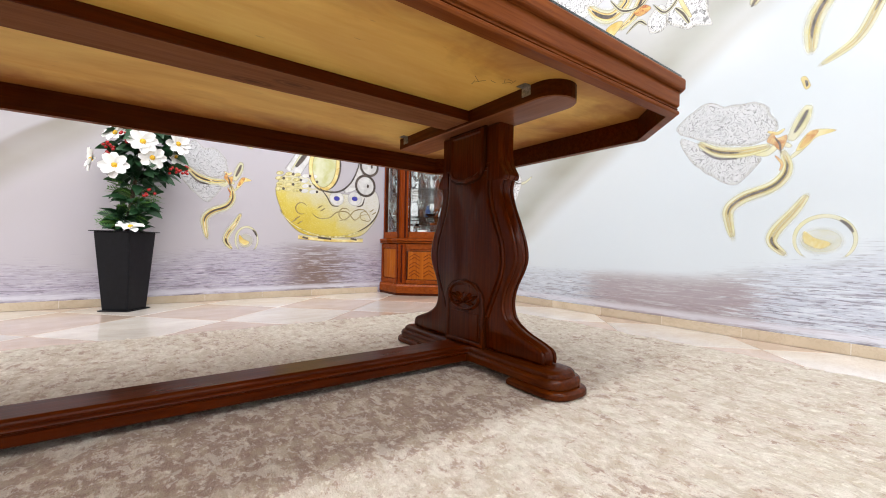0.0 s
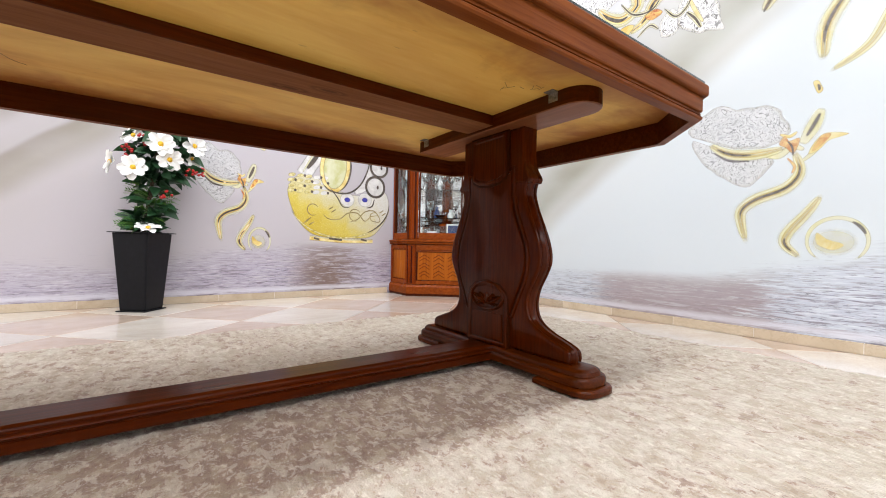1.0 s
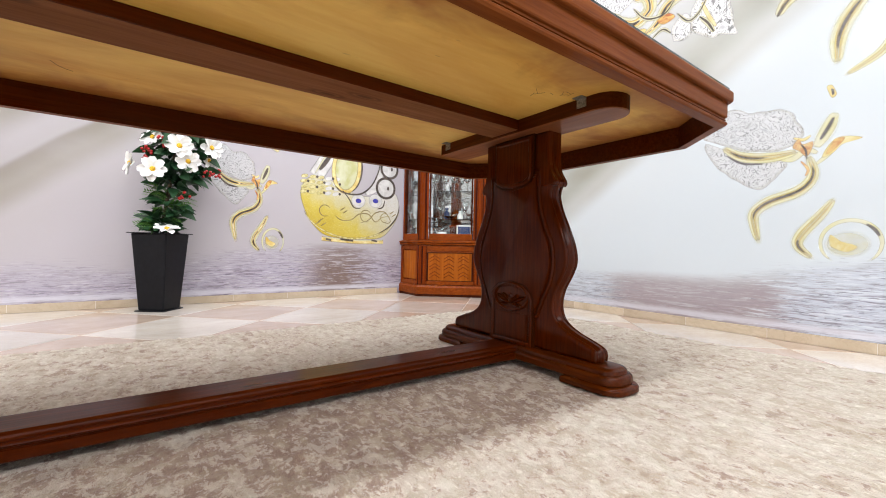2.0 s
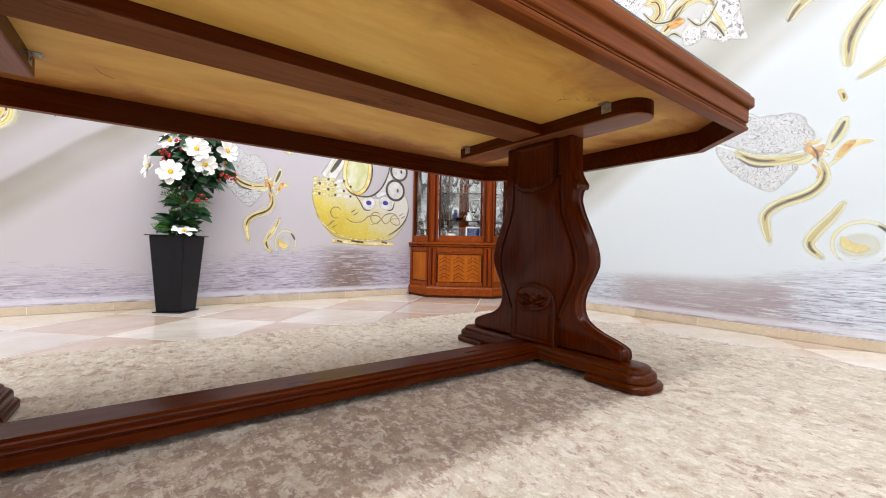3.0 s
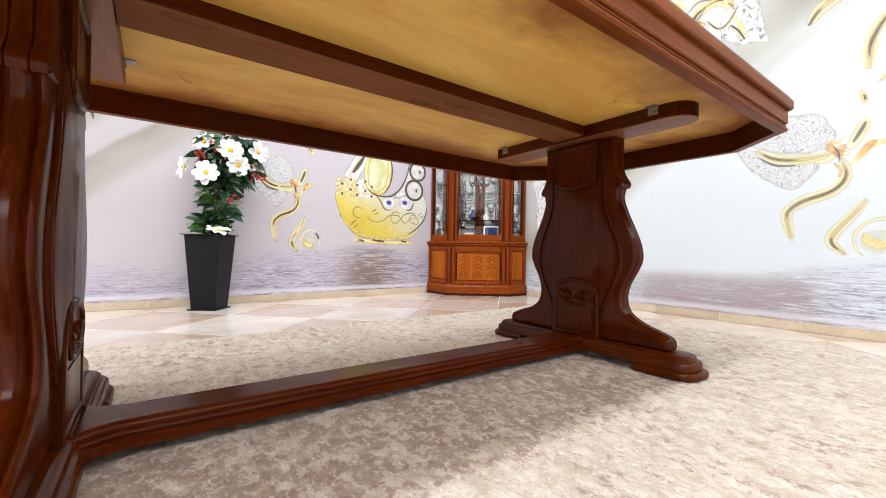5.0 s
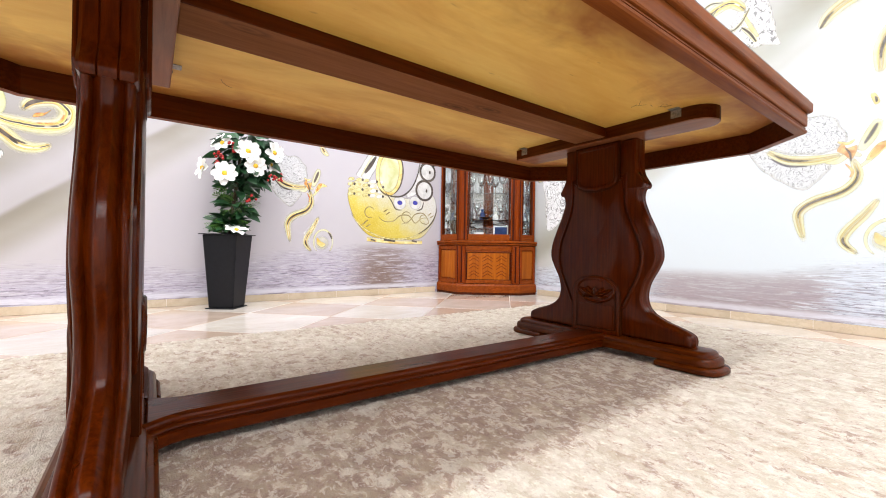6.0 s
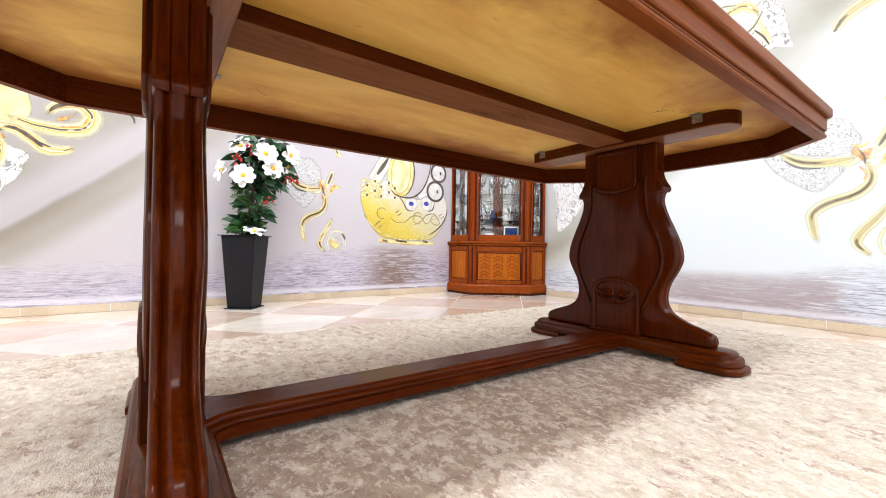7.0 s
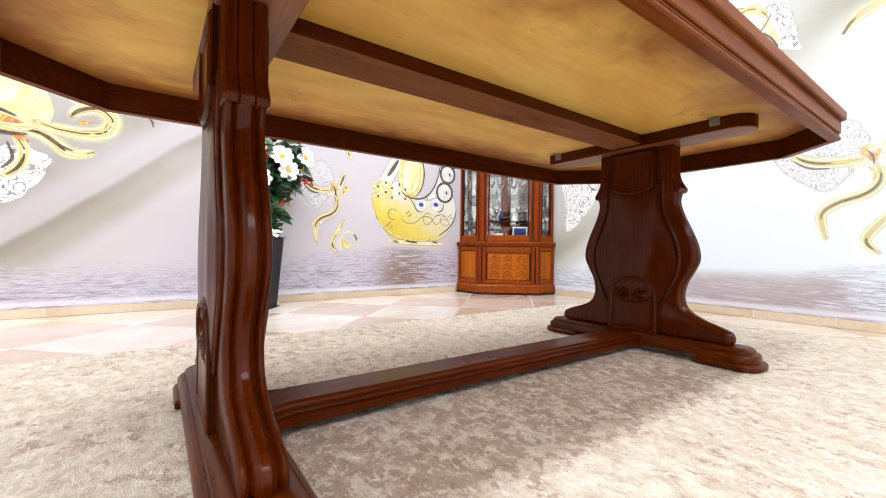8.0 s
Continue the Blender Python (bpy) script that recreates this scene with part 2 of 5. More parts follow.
# printed folds; tones above the line also darkened to offset lamp brightness
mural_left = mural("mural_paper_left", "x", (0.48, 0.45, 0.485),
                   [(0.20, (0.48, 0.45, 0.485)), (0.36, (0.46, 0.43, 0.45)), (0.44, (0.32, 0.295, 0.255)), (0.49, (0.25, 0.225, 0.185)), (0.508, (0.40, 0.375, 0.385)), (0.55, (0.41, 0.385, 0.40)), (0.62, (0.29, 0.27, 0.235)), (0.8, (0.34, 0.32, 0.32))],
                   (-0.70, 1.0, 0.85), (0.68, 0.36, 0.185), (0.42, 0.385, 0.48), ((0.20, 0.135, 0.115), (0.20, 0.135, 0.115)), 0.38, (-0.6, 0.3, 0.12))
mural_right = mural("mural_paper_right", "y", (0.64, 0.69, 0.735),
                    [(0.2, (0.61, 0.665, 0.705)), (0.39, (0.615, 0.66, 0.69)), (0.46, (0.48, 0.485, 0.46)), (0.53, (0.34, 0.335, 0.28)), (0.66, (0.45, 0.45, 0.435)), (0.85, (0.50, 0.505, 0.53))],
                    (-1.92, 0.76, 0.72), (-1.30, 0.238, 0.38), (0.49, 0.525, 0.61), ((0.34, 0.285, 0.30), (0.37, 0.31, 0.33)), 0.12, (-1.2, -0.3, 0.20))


# ---- mesh helpers ----
def mesh_of(name, bm, material):
    me = bpy.data.meshes.new(name)
    bmesh.ops.recalc_face_normals(bm, faces=bm.faces)
    bm.to_mesh(me)
    bm.free()
    me.materials.append(material)
    return me


def part(name, bm, material, parent=None, label="", smooth=False):
    me = mesh_of(name, bm, material)
    if smooth:
        me.polygons.foreach_set("use_smooth", [True] * len(me.polygons))
        me.set_sharp_from_angle(angle=radians(30))
    ob = new(name, me)
    ob.parent = parent
    if label:
        tagged(ob, label)
    return ob


def thing(name, m, label, category, group="", kind=""):
    ob = new(name)
    ob.matrix_world = m
    ob.empty_display_size = 0.1
    return tagged(ob, label, category, group, kind)


def box(bm, x0, x1, y0, y1, z0, z1, bevel=0.0, m=None):
    vs = [bm.verts.new(v) for v in ((x0, y0, z0), (x1, y0, z0), (x1, y1, z0), (x0, y1, z0), (x0, y0, z1), (x1, y0, z1), (x1, y1, z1), (x0, y1, z1))]
    fs = [bm.faces.new([vs[i] for i in f]) for f in ((3, 2, 1, 0), (4, 5, 6, 7), (0, 1, 5, 4), (1, 2, 6, 5), (2, 3, 7, 6), (3, 0, 4, 7))]
    if bevel:
        es = list({e for f in fs for e in f.edges})
        r = bmesh.ops.bevel(bm, geom=es, offset=bevel, segments=2, affect="EDGES", profile=0.6)
        vs = list({v for f in r["faces"] for v in f.verts} | {v for v in vs if v.is_valid})
    if m is not None:
        bmesh.ops.transform(bm, matrix=m, verts=[v for v in vs if v.is_valid])
    return bm


def fresh():
    return bmesh.new()


def spline(pts, n=5, closed=False):
    """A smooth curve through 2D or 3D points."""
    pts = [Vector(p) for p in pts]
    k = len(pts)
    out = []
    for i in range(k if closed else k - 1):
        p1, p2 = pts[i], pts[(i + 1) % k]
        p0 = pts[(i - 1) % k] if closed or i else p1 * 2 - p2
        p3 = pts[(i + 2) % k] if closed or i + 2 < k else p2 * 2 - p1
        for j in range(n):
            t = j / n
            out.append(0.5 * (2 * p1 + (p2 - p0) * t + (2 * p0 - 5 * p1 + 4 * p2 - p3) * t * t + (3 * p1 - p0 - 3 * p2 + p3) * t ** 3))
    if not closed:
        out.append(pts[-1])
    return out


def area2(o):
    return sum(o[i][0] * o[(i + 1) % len(o)][1] - o[(i + 1) % len(o)][0] * o[i][1] for i in range(len(o))) / 2


def inset(o, d):
    """A closed 2D outline (counter-clockwise) moved inwards by d, with mitred corners."""
    k, out = len(o), []
    for i in range(k):
        a, b, c = Vector(o[i - 1]), Vector(o[i]), Vector(o[(i + 1) % k])
        e1, e2 = (b - a).normalized(), (c - b).normalized()
        n1, n2 = Vector((-e1.y, e1.x)), Vector((-e2.y, e2.x))
        s = max(1 + n1.dot(n2), 0.35)
        out.append(b + (n1 + n2) / s * d)
    return out


def moulded(bm, outline, rings, to3, caps=True):
    """A solid whose outline is inset ring by ring along its depth. rings: (depth, inset)."""
    o = [Vector(p) for p in outline]
    if area2(o) < 0:
        o.reverse()
    loops = [[bm.verts.new(to3(p, w)) for p in inset(o, d)] for w, d in rings]
    for a, b in zip(loops, loops[1:]):
        for i in range(len(a)):
            j = (i + 1) % len(a)
            bm.faces.new((a[i], a[j], b[j], b[i]))
    if caps:
        bm.faces.new(loops[0])
        bm.faces.new(loops[-1])
    return bm


def flat_xy(p, w):
    return (p[0], p[1], w)


def front_xz(p, w):
    return (p[0], w, p[1])


def turned(bm, profile, n=20, c=(0, 0), caps=True):
    """A turned solid round z. profile: (radius, z)."""
    loops = [[bm.verts.new((c[0] + r * math.cos(2 * math.pi * i / n), c[1] + r * math.sin(2 * math.pi * i / n), z)) for i in range(n)] for r, z in profile]
    for a, b in zip(loops, loops[1:]):
        for i in range(n):
            bm.faces.new((a[i], a[(i + 1) % n], b[(i + 1) % n], b[i]))
    if caps:
        bm.faces.new(loops[0][::-1])
        bm.faces.new(loops[-1])
    return bm


def tube(bm, pts, radii, n=8):
    """A round bar along 3D points."""
    pts = [Vector(p) for p in pts]
    loops = []
    for i, p in enumerate(pts):
        d = (pts[min(i + 1, len(pts) - 1)] - pts[max(i - 1, 0)]).normalized()
        a = d.cross(Vector((0, 0, 1)) if abs(d.z) < 0.9 else Vector((1, 0, 0))).normalized()
        b = d.cross(a)
        r = radii[i] if isinstance(radii, (list, tuple)) else radii
        loops.append([bm.verts.new(p + r * (math.cos(2 * math.pi * k / n) * a + math.sin(2 * math.pi * k / n) * b)) for k in range(n)])
    for a, b in zip(loops, loops[1:]):
        for i in range(n):
            bm.faces.new((a[i], a[(i + 1) % n], b[(i + 1) % n], b[i]))
    bm.faces.new(loops[0])
    bm.faces.new(loops[-1])
    return bm


# ---- the room ----
XR, YF, XL, YB, H = 1.775, 3.2, -4.2, -3.0, 2.8
W = 0.15


def slab(name, dims, material, label, category):
    ob = part(name, box(fresh(), *dims), material)
    return tagged(ob, label, category, kind="structure")


floor = slab("floor", (XL - W, XR + W, YB - W, YF + W, -0.12, -0.004), grout, "polished marble tile floor laid diagonally", "floor")
ceiling = slab("ceiling", (XL - W, XR + W, YB - W, YF + W, H, H + 0.12), ceiling_paint, "plain white painted ceiling", "ceiling")
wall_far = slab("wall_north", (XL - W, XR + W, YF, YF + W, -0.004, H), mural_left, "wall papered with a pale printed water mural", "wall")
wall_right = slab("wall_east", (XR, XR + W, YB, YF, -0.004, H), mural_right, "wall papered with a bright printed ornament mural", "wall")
slab("wall_west", (XL - W, XL, YB, YF, -0.004, H), wall_paint, "plain pale painted wall", "wall")
slab("wall_south", (XL - W, XR + W, YB - W, YB, -0.004, H), wall_paint, "plain pale painted wall", "wall")

# ---- rug ----
RUG = (-2.6, 1.39, -1.4, 2.145)


def rug():
    step = 0.0105
    nx, ny = int((RUG[1] - RUG[0]) / step), int((RUG[3] - RUG[2]) / step)
    rng = np.random.default_rng(3)
    h = rng.random((nx + 1, ny + 1))
    h = (1.6 * h + np.roll(h, 1, 1)) / 2.6
    xs = np.linspace(RUG[0], RUG[1], nx + 1)
    ys = np.linspace(RUG[2], RUG[3], ny + 1)
    gx, gy = np.meshgrid(xs, ys, indexing="ij")
    jx, jy = (rng.random(gx.shape) - 0.5) * step * 0.6, (rng.random(gx.shape) - 0.5) * step * 0.6
    z = 0.006 + 0.0075 * h
    border = np.zeros_like(z, bool)
    border[0, :] = border[-1, :] = border[:, 0] = border[:, -1] = True
    z[border] = 0.001
    jx[border] = jy[border] = 0
    co = np.stack([gx + jx, gy + jy, z], -1).reshape(-1, 3)
    i = np.arange(nx * (ny + 1)).reshape(nx, ny + 1)[:, :-1].ravel()
    faces = np.stack([i, i + ny + 1, i + ny + 2, i + 1], -1)
    me = bpy.data.meshes.new("rug")
    me.vertices.add(len(co))
    me.vertices.foreach_set("co", co.ravel())
    me.loops.add(faces.size)
    me.loops.foreach_set("vertex_index", faces.ravel())
    me.polygons.add(len(faces))
    me.polygons.foreach_set("loop_start", np.arange(0, faces.size, 4))
    me.polygons.foreach_set("use_smooth", np.ones(len(faces), bool))
    me.update(calc_edges=True)
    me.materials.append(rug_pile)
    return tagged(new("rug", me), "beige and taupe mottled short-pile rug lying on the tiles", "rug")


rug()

# ---- dining table ----
TX, TY = -0.12, 1.287
HL, HW, CH = 1.05, 0.530, 0.172
PED = 0.66
SHIFT = -0.024
FLOOR = 0.012


def table():
    t = thing("dining_table", pose(TX, TY, 0), "dark cherry trestle dining table with clipped corners standing on the rug", "table")
    o = [(HL, -HW + CH), (HL, HW - CH), (HL - CH, HW), (-HL + CH, HW), (-HL, HW - CH), (-HL, -HW + CH), (-HL + CH, -HW), (HL - CH, -HW)]
    ob = part("tabletop", moulded(fresh(), o, [(0.7542, 0.06), (0.7542, 0.0365), (0.7425, 0.0365), (0.7425, 0.004), (0.7440, 0.0012), (0.7470, 0), (0.7660, 0), (0.7695, 0.0015), (0.7722, 0.005), (0.773, 0.012)], flat_xy), edge_x, t, "polished cherry table top with a moulded edge")
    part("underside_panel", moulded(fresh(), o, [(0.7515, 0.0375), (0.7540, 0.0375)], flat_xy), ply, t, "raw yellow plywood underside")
    # apron: eight mitred boards with a grooved face
    prof = [(0.0115, 0.7420), (0.0110, 0.7400), (0.0110, 0.7085), (0.0125, 0.7060), (0.0165, 0.7050), (0.0165, 0.7015), (0.0140, 0.7010), (0.0140, 0.6990), (0.0165, 0.6985), (0.0165, 0.6960), (0.0125, 0.6952), (0.0110, 0.6930), (0.0113, 0.6890), (0.0140, 0.6860), (0.0370, 0.6860), (0.0370, 0.7528), (0.0368, 0.7528), (0.0368, 0.7420)]
    ov = [Vector(p) for p in o]
    if area2(ov) < 0:
        ov.reverse()
    rings = [[(p[0], p[1], z) for p in inset(ov, d)] for d, z in prof]
    for i in range(8):
        j = (i + 1) % 8
        bm = fresh()
        a = [bm.verts.new(r[i]) for r in rings]
        b = [bm.verts.new(r[j]) for r in rings]
        for k in range(len(a)):
            q = (k + 1) % len(a)
            bm.faces.new((a[k], a[q], b[q], b[k]))
        bm.faces.new(a)
        bm.faces.new(b)
        e = Vector(o[j]) - Vector(o[i])
        board = part("apron_board", bm, edge_y if abs(e.y) > abs(e.x) + 0.01 else edge_x, t)
        # inner faces take the darker cherry to paint shade under the top
        board.data.materials.append(wood_x)
        for f in board.data.polygons:
            if abs(f.normal.z) < 0.1 and f.area > 0.01 and f.normal.dot(f.center * Vector((1, 1, 0))) < 0:
                f.material_index = 1
    # long rail under the panel
    rail = part("rail", box(fresh(), -PED + 0.0772, PED - 0.0772, -0.080, 0.034, 0.7205, 0.7512, 0.0025), beam_wood, t, "stained pine rail with knots and varnished sides")
    rail.data.materials.append(wood_x)
    for f in rail.data.polygons:
        if abs(f.normal.y) > 0.9:
            f.material_index = 1
    # stretcher between the feet, flared where it meets the pedestals
    half, l = 0.056, PED - 0.03
    side = spline([(-l, 0.090), (-l + 0.02, 0.080), (-l + 0.045, 0.064), (-l + 0.07, half)], 4) + spline([(l - 0.05, half), (l - 0.03, 0.060), (l - 0.012, 0.070), (l, 0.076)], 4)
    out = [tuple(p) for p in side] + [(p[0], -p[1]) for p in reversed(side)]
    out = [(x, y - 0.008) for x, y in out]
    part("stretcher", moulded(fresh(), out, [(0.029, 0.002), (0.031, 0), (0.047, 0), (0.048, 0.005), (0.0502, 0.005), (0.0515, 0.0022), (0.0535, 0.001), (0.0555, 0.0018), (0.058, 0.004), (0.059, 0.010), (0.063, 0.010), (0.0665, 0.0115), (0.0703, 0.0155), (0.071, 0.017)], flat_xy), wood_x, t, "moulded cherry stretcher bar")
    for s in (-1, 1):
        pedestal(t, s)
    return t


def pedestal(t, s):
    cx = s * PED
    half = [(0.300, 0.0705), (0.302, 0.088), (0.294, 0.106), (0.262, 0.120), (0.215, 0.136), (0.172, 0.162), (0.157, 0.200), (0.165, 0.245), (0.190, 0.292), (0.203, 0.328), (0.198, 0.372), (0.178, 0.424), (0.156, 0.472), (0.142, 0.515), (0.144, 0.540), (0.150, 0.551), (0.155, 0.558)]
    upper = [(0.155, 0.568), (0.145, 0.584), (0.136, 0.604), (0.132, 0.636), (0.132, 0.690), (0.132, 0.7113)]
    r = [tuple(p) for p in spline(half + [(0.152, 0.566)], 4)]
    o = r + [(-y, z) for y, z in reversed(r)]
    q = [tuple(p) for p in spline([(0.1520, 0.550), (0.1570, 0.558)] + upper, 4)]
    neck = q + [(-y, z) for y, z in reversed(q)]
    k, kn = 0.0280, 0.0305
    prof = [(-k, 0.012), (-k + 0.0022, 0.0050), (-k + 0.0065, 0.0020), (-k + 0.0105, 0.0050), (-k + 0.0128, 0.0095), (-k + 0.0155, 0.0060), (-k + 0.0205, 0.0010), (-0.005, -0.0012), (-0.001, -0.0015)]
    prof = [tuple(p) for p in spline(prof, 3)]
    prof = prof + [(-w, d) for w, d in reversed(prof)]
    m = lambda p, w: (cx + w, p[0] + SHIFT, p[1])
    ped = part("pedestal", moulded(fresh(), o, prof, m), wood_z, t, "shaped cherry pedestal board with moulded edges", True)
    nprof = [(-kn, 0.004), (-kn + 0.004, 0.0), (-0.012, 0.0), (-0.0105, 0.0022), (-0.009, 0.0)]
    part("neck_block", moulded(fresh(), neck, nprof + [(-w, d) for w, d in reversed(nprof)], m), wood_z, ped, "flared neck block with plain edges", True)
    # pear-shaped field, arched tablet with a carved oval, and an apron-shaped drop, on both faces
    fh = [(0.100, 0.165), (0.122, 0.215), (0.147, 0.270), (0.158, 0.325), (0.150, 0.380), (0.130, 0.430), (0.111, 0.480), (0.102, 0.530), (0.102, 0.60)]
    f = [tuple(p) for p in spline(fh, 4)]
    f = f + [(-y, z) for y, z in reversed(f)]
    th = [(0.088, 0.070), (0.088, 0.212), (0.080, 0.232), (0.055, 0.252), (0.0, 0.262)]
    tab = th + [(-y, z) for y, z in reversed(th[:-1])]
    ring = [(0.072 * math.cos(a), 0.216 + 0.0435 * math.sin(a)) for a in (2 * math.pi * i / 36 for i in range(36))]
    dh = [(0.076, 0.706), (0.076, 0.592), (0.070, 0.574), (0.046, 0.562), (0.0, 0.556)]
    drop = dh + [(-y, z) for y, z in reversed(dh[:-1])]
    for e in (-1, 1):
        n = lambda p, w, e=e: (cx + e * (k + w), p[0] + SHIFT, p[1])
        part("field", moulded(fresh(), f, [(-0.002, -0.004), (0.0035, -0.004), (0.0058, -0.001), (0.0058, 0.002), (0.0006, 0.0045), (0.0006, 0.009), (0.0065, 0.0115), (0.0088, 0.021)], n), wood_z, ped, "", True)
        tb = part("tablet", moulded(fresh(), tab, [(-0.002, 0), (0.0105, 0), (0.0122, 0.002), (0.0122, 0.010), (0.0085, 0.014), (0.0085, 0.02)], n), wood_z, ped, "arched tablet with carved leaf oval")
        # dark strips standing in for shade round the field, tablet and drop
        part("field_groove", moulded(fresh(), f, [(0.0030, 0.0036), (0.0013, 0.0046), (0.0012, 0.0092), (0.0034, 0.0103)], n, False), glaze, ped)
        part("tablet_groove", moulded(fresh(), tab, [(-0.001, -0.0045), (0.0092, -0.0045), (0.0096, -0.0004)], n, False), glaze, ped)
        part("tablet_groove", moulded(fresh(), tab, [(0.0100, 0.0132), (0.0092, 0.0140), (0.0091, 0.0175)], n, False), glaze, ped)
        part("drop_groove", moulded(fresh(), drop, [(-0.001, -0.0078), (0.0101, -0.0078), (0.0103, -0.0004)], n, False), glaze, ped)
        bm = fresh()
        box(bm, cx + e * (k + 0.008), cx + e * (k + 0.0108), -0.066 + SHIFT, 0.066 + SHIFT, 0.086, 0.166, 0.002)
        part("tablet_panel", bm, wood_z, ped)
        bm = fresh()
        loops = []
        for w, d in ((0.008, -0.003), (0.0128, -0.001), (0.0150, 0.002), (0.0128, 0.006), (0.0085, 0.008)):
            loops.append([bm.verts.new(n(p, w)) for p in inset(ring, d)])
        for a, b in zip(loops, loops[1:]):
            for i in range(36):
                bm.faces.new((a[i], a[(i + 1) % 36], b[(i + 1) % 36], b[i]))
        part("oval_rim", bm, wood_z, ped, "", True)
        part("oval_ground", moulded(fresh(), ring, [(0.0075, 0.004), (0.0094, 0.004), (0.0098, 0.008)], n), wood_z, ped)
        bm = fresh()
        for ang, ln, wd in ((90, 0.042, 0.010), (55, 0.050, 0.010), (125, 0.050, 0.010), (22, 0.058, 0.011), (158, 0.058, 0.011), (-12, 0.045, 0.008), (192, 0.045, 0.008)):
            ca, sa = math.cos(radians(ang)), math.sin(radians(ang))
            sq = 0.55 if abs(sa) > 0.5 else 0.8
            rows = []
            for i in range(6):
                q = i / 5
                wv = wd * math.sin(math.pi * min(1, 0.08 + q * 0.9)) ** 0.8 + 0.0006
                cy, cz = ca * ln * (0.12 + q), 0.196 + (sa * ln * (0.12 + q)) * sq + 0.004 * q * q
                rows.append([bm.verts.new(n((cy - sa * wv * g, cz + ca * wv * g * 0.8), 0.0096 + h)) for g, h in ((-1, 0.0), (-0.5, 0.006), (0, 0.003), (0.5, 0.006), (1, 0.0))])
            for a, b in zip(rows, rows[1:]):
                for i in range(4):
                    bm.faces.new((a[i], a[i + 1], b[i + 1], b[i]))
        part("carved_leaves", bm, wood_z, ped, "", True)
        part("drop", moulded(fresh(), drop, [(-0.002, -0.007), (0.0095, -0.007), (0.0095, -0.001), (0.013, 0), (0.0155, 0.003), (0.0155, 0.009), (0.0115, 0.013), (0.0115, 0.02)], n), wood_z, ped)
    # foot beam with pads
    w, ln, rr = 0.060, 0.366, 0.045
    cs = [(w - rr + rr * math.cos(a), ln - rr + rr * math.sin(a)) for a in (i * math.pi / 12 for i in range(7))]
    fo = cs + [(-x, y) for x, y in reversed(cs)]
    fo = fo + [(-x, -y) for x, y in fo]
    m2 = lambda p, z: (cx + p[0], p[1] + SHIFT, z)
    foot = part("foot", moulded(fresh(), fo, [(0.031, 0.003), (0.033, 0), (0.046, 0), (0.0505, 0.0015), (0.0545, 0.006), (0.0555, 0.012), (0.0585, 0.0125), (0.064, 0.0145), (0.0685, 0.020), (0.0712, 0.027)], m2), wood_y, t, "moulded cherry foot beam", True)
    for e in (-1, 1):
        pr = 0.05
        pw = 0.068
        arc = [(pw - pr + pr * math.cos(a), 0.380 - pr + pr * math.sin(a)) for a in (i * math.pi / 12 for i in range(7))]
        po = [(pw, 0.215)] + arc + [(-x, y) for x, y in reversed(arc)] + [(-pw, 0.215)]
        m3 = lambda p, z, e=e: (cx + p[0], e * p[1] + SHIFT, z)
        part("foot_pad", moulded(fresh(), po, [(FLOOR, 0.003), (FLOOR + 0.003, 0), (0.025, 0), (0.029, 0.003), (0.0312, 0.008)], m3), wood_y, foot, "", True)
    # bracket beam under the panel: rounded at one end, sawn square at the other, with zinc plates and screws
    bx, bw, near, end = cx - s * 0.020, 0.057, TY - 0.902, 1.602 - TY
    arc = [(bw - 0.055 + 0.055 * math.cos(a), -(near - 0.055 + 0.055 * math.sin(a))) for a in (i * math.pi / 12 for i in range(7))]
    bo = [(bw, end)] + arc + [(-x, y) for x, y in reversed(arc)] + [(-bw, end)]
    arm = part("bracket", moulded(fresh(), bo, [(0.7115, 0.003), (0.714, 0.0), (0.7512, 0.0)], lambda p, z: (bx + p[0], p[1], z)), bracket_wood, t, "stained bracket beam with one rounded end")
    # darker sides; the lighter stain left underneath also paints its glare
    arm.data.materials.append(wood_y)
    for f in arm.data.polygons:
        if abs(f.normal.z) < 0.5:
            f.material_index = 1
    for py in (0.990 - TY, 1.560 - TY):
        bm = fresh()
        box(bm, bx - s * bw - 0.0012, bx - s * bw + 0.0012, py - 0.014, py + 0.014, 0.7275, 0.7512, 0.0008)
        box(bm, bx - s * (bw + 0.02), bx - s * bw, py - 0.014, py + 0.014, 0.7492, 0.7511, 0.0006)
        part("metal_plate", bm, metal_plate, arm, "zinc angle plate")
        for dy in (-0.006, 0.006):
            bm = turned(fresh(), [(0.0035, 0), (0.0035, 0.001), (0.002, 0.002)], 10)
            bmesh.ops.transform(bm, matrix=pose(bx - s * (bw + 0.001), py + dy, 0.738 + dy * 0.5, 0, -90 * s, 0), verts=bm.verts)
            part("screw", bm, screw_mat, arm)


def glass_cover():
    n = Nodes("tinted_glass", 0.03, Transmission_Weight=0.8, IOR=1.5)
    o = [Vector(p) for p in ((HL, -HW + CH), (HL, HW - CH), (HL - CH, HW), (-HL + CH, HW), (-HL, HW - CH), (-HL, -HW + CH), (-HL + CH, -HW), (HL - CH, -HW))]
    g = thing("glass_table_cover", pose(TX, TY, 0.7732), "clear glass sheet with a dark edge lying on the table top", "glass sheet")
    part("sheet", moulded(fresh(), o, [(0.0, 0.009), (0.001, 0.008), (0.0072, 0.008), (0.008, 0.009)], flat_xy), n.colour((0.06, 0.09, 0.085)), g)


table()
glass_cover()
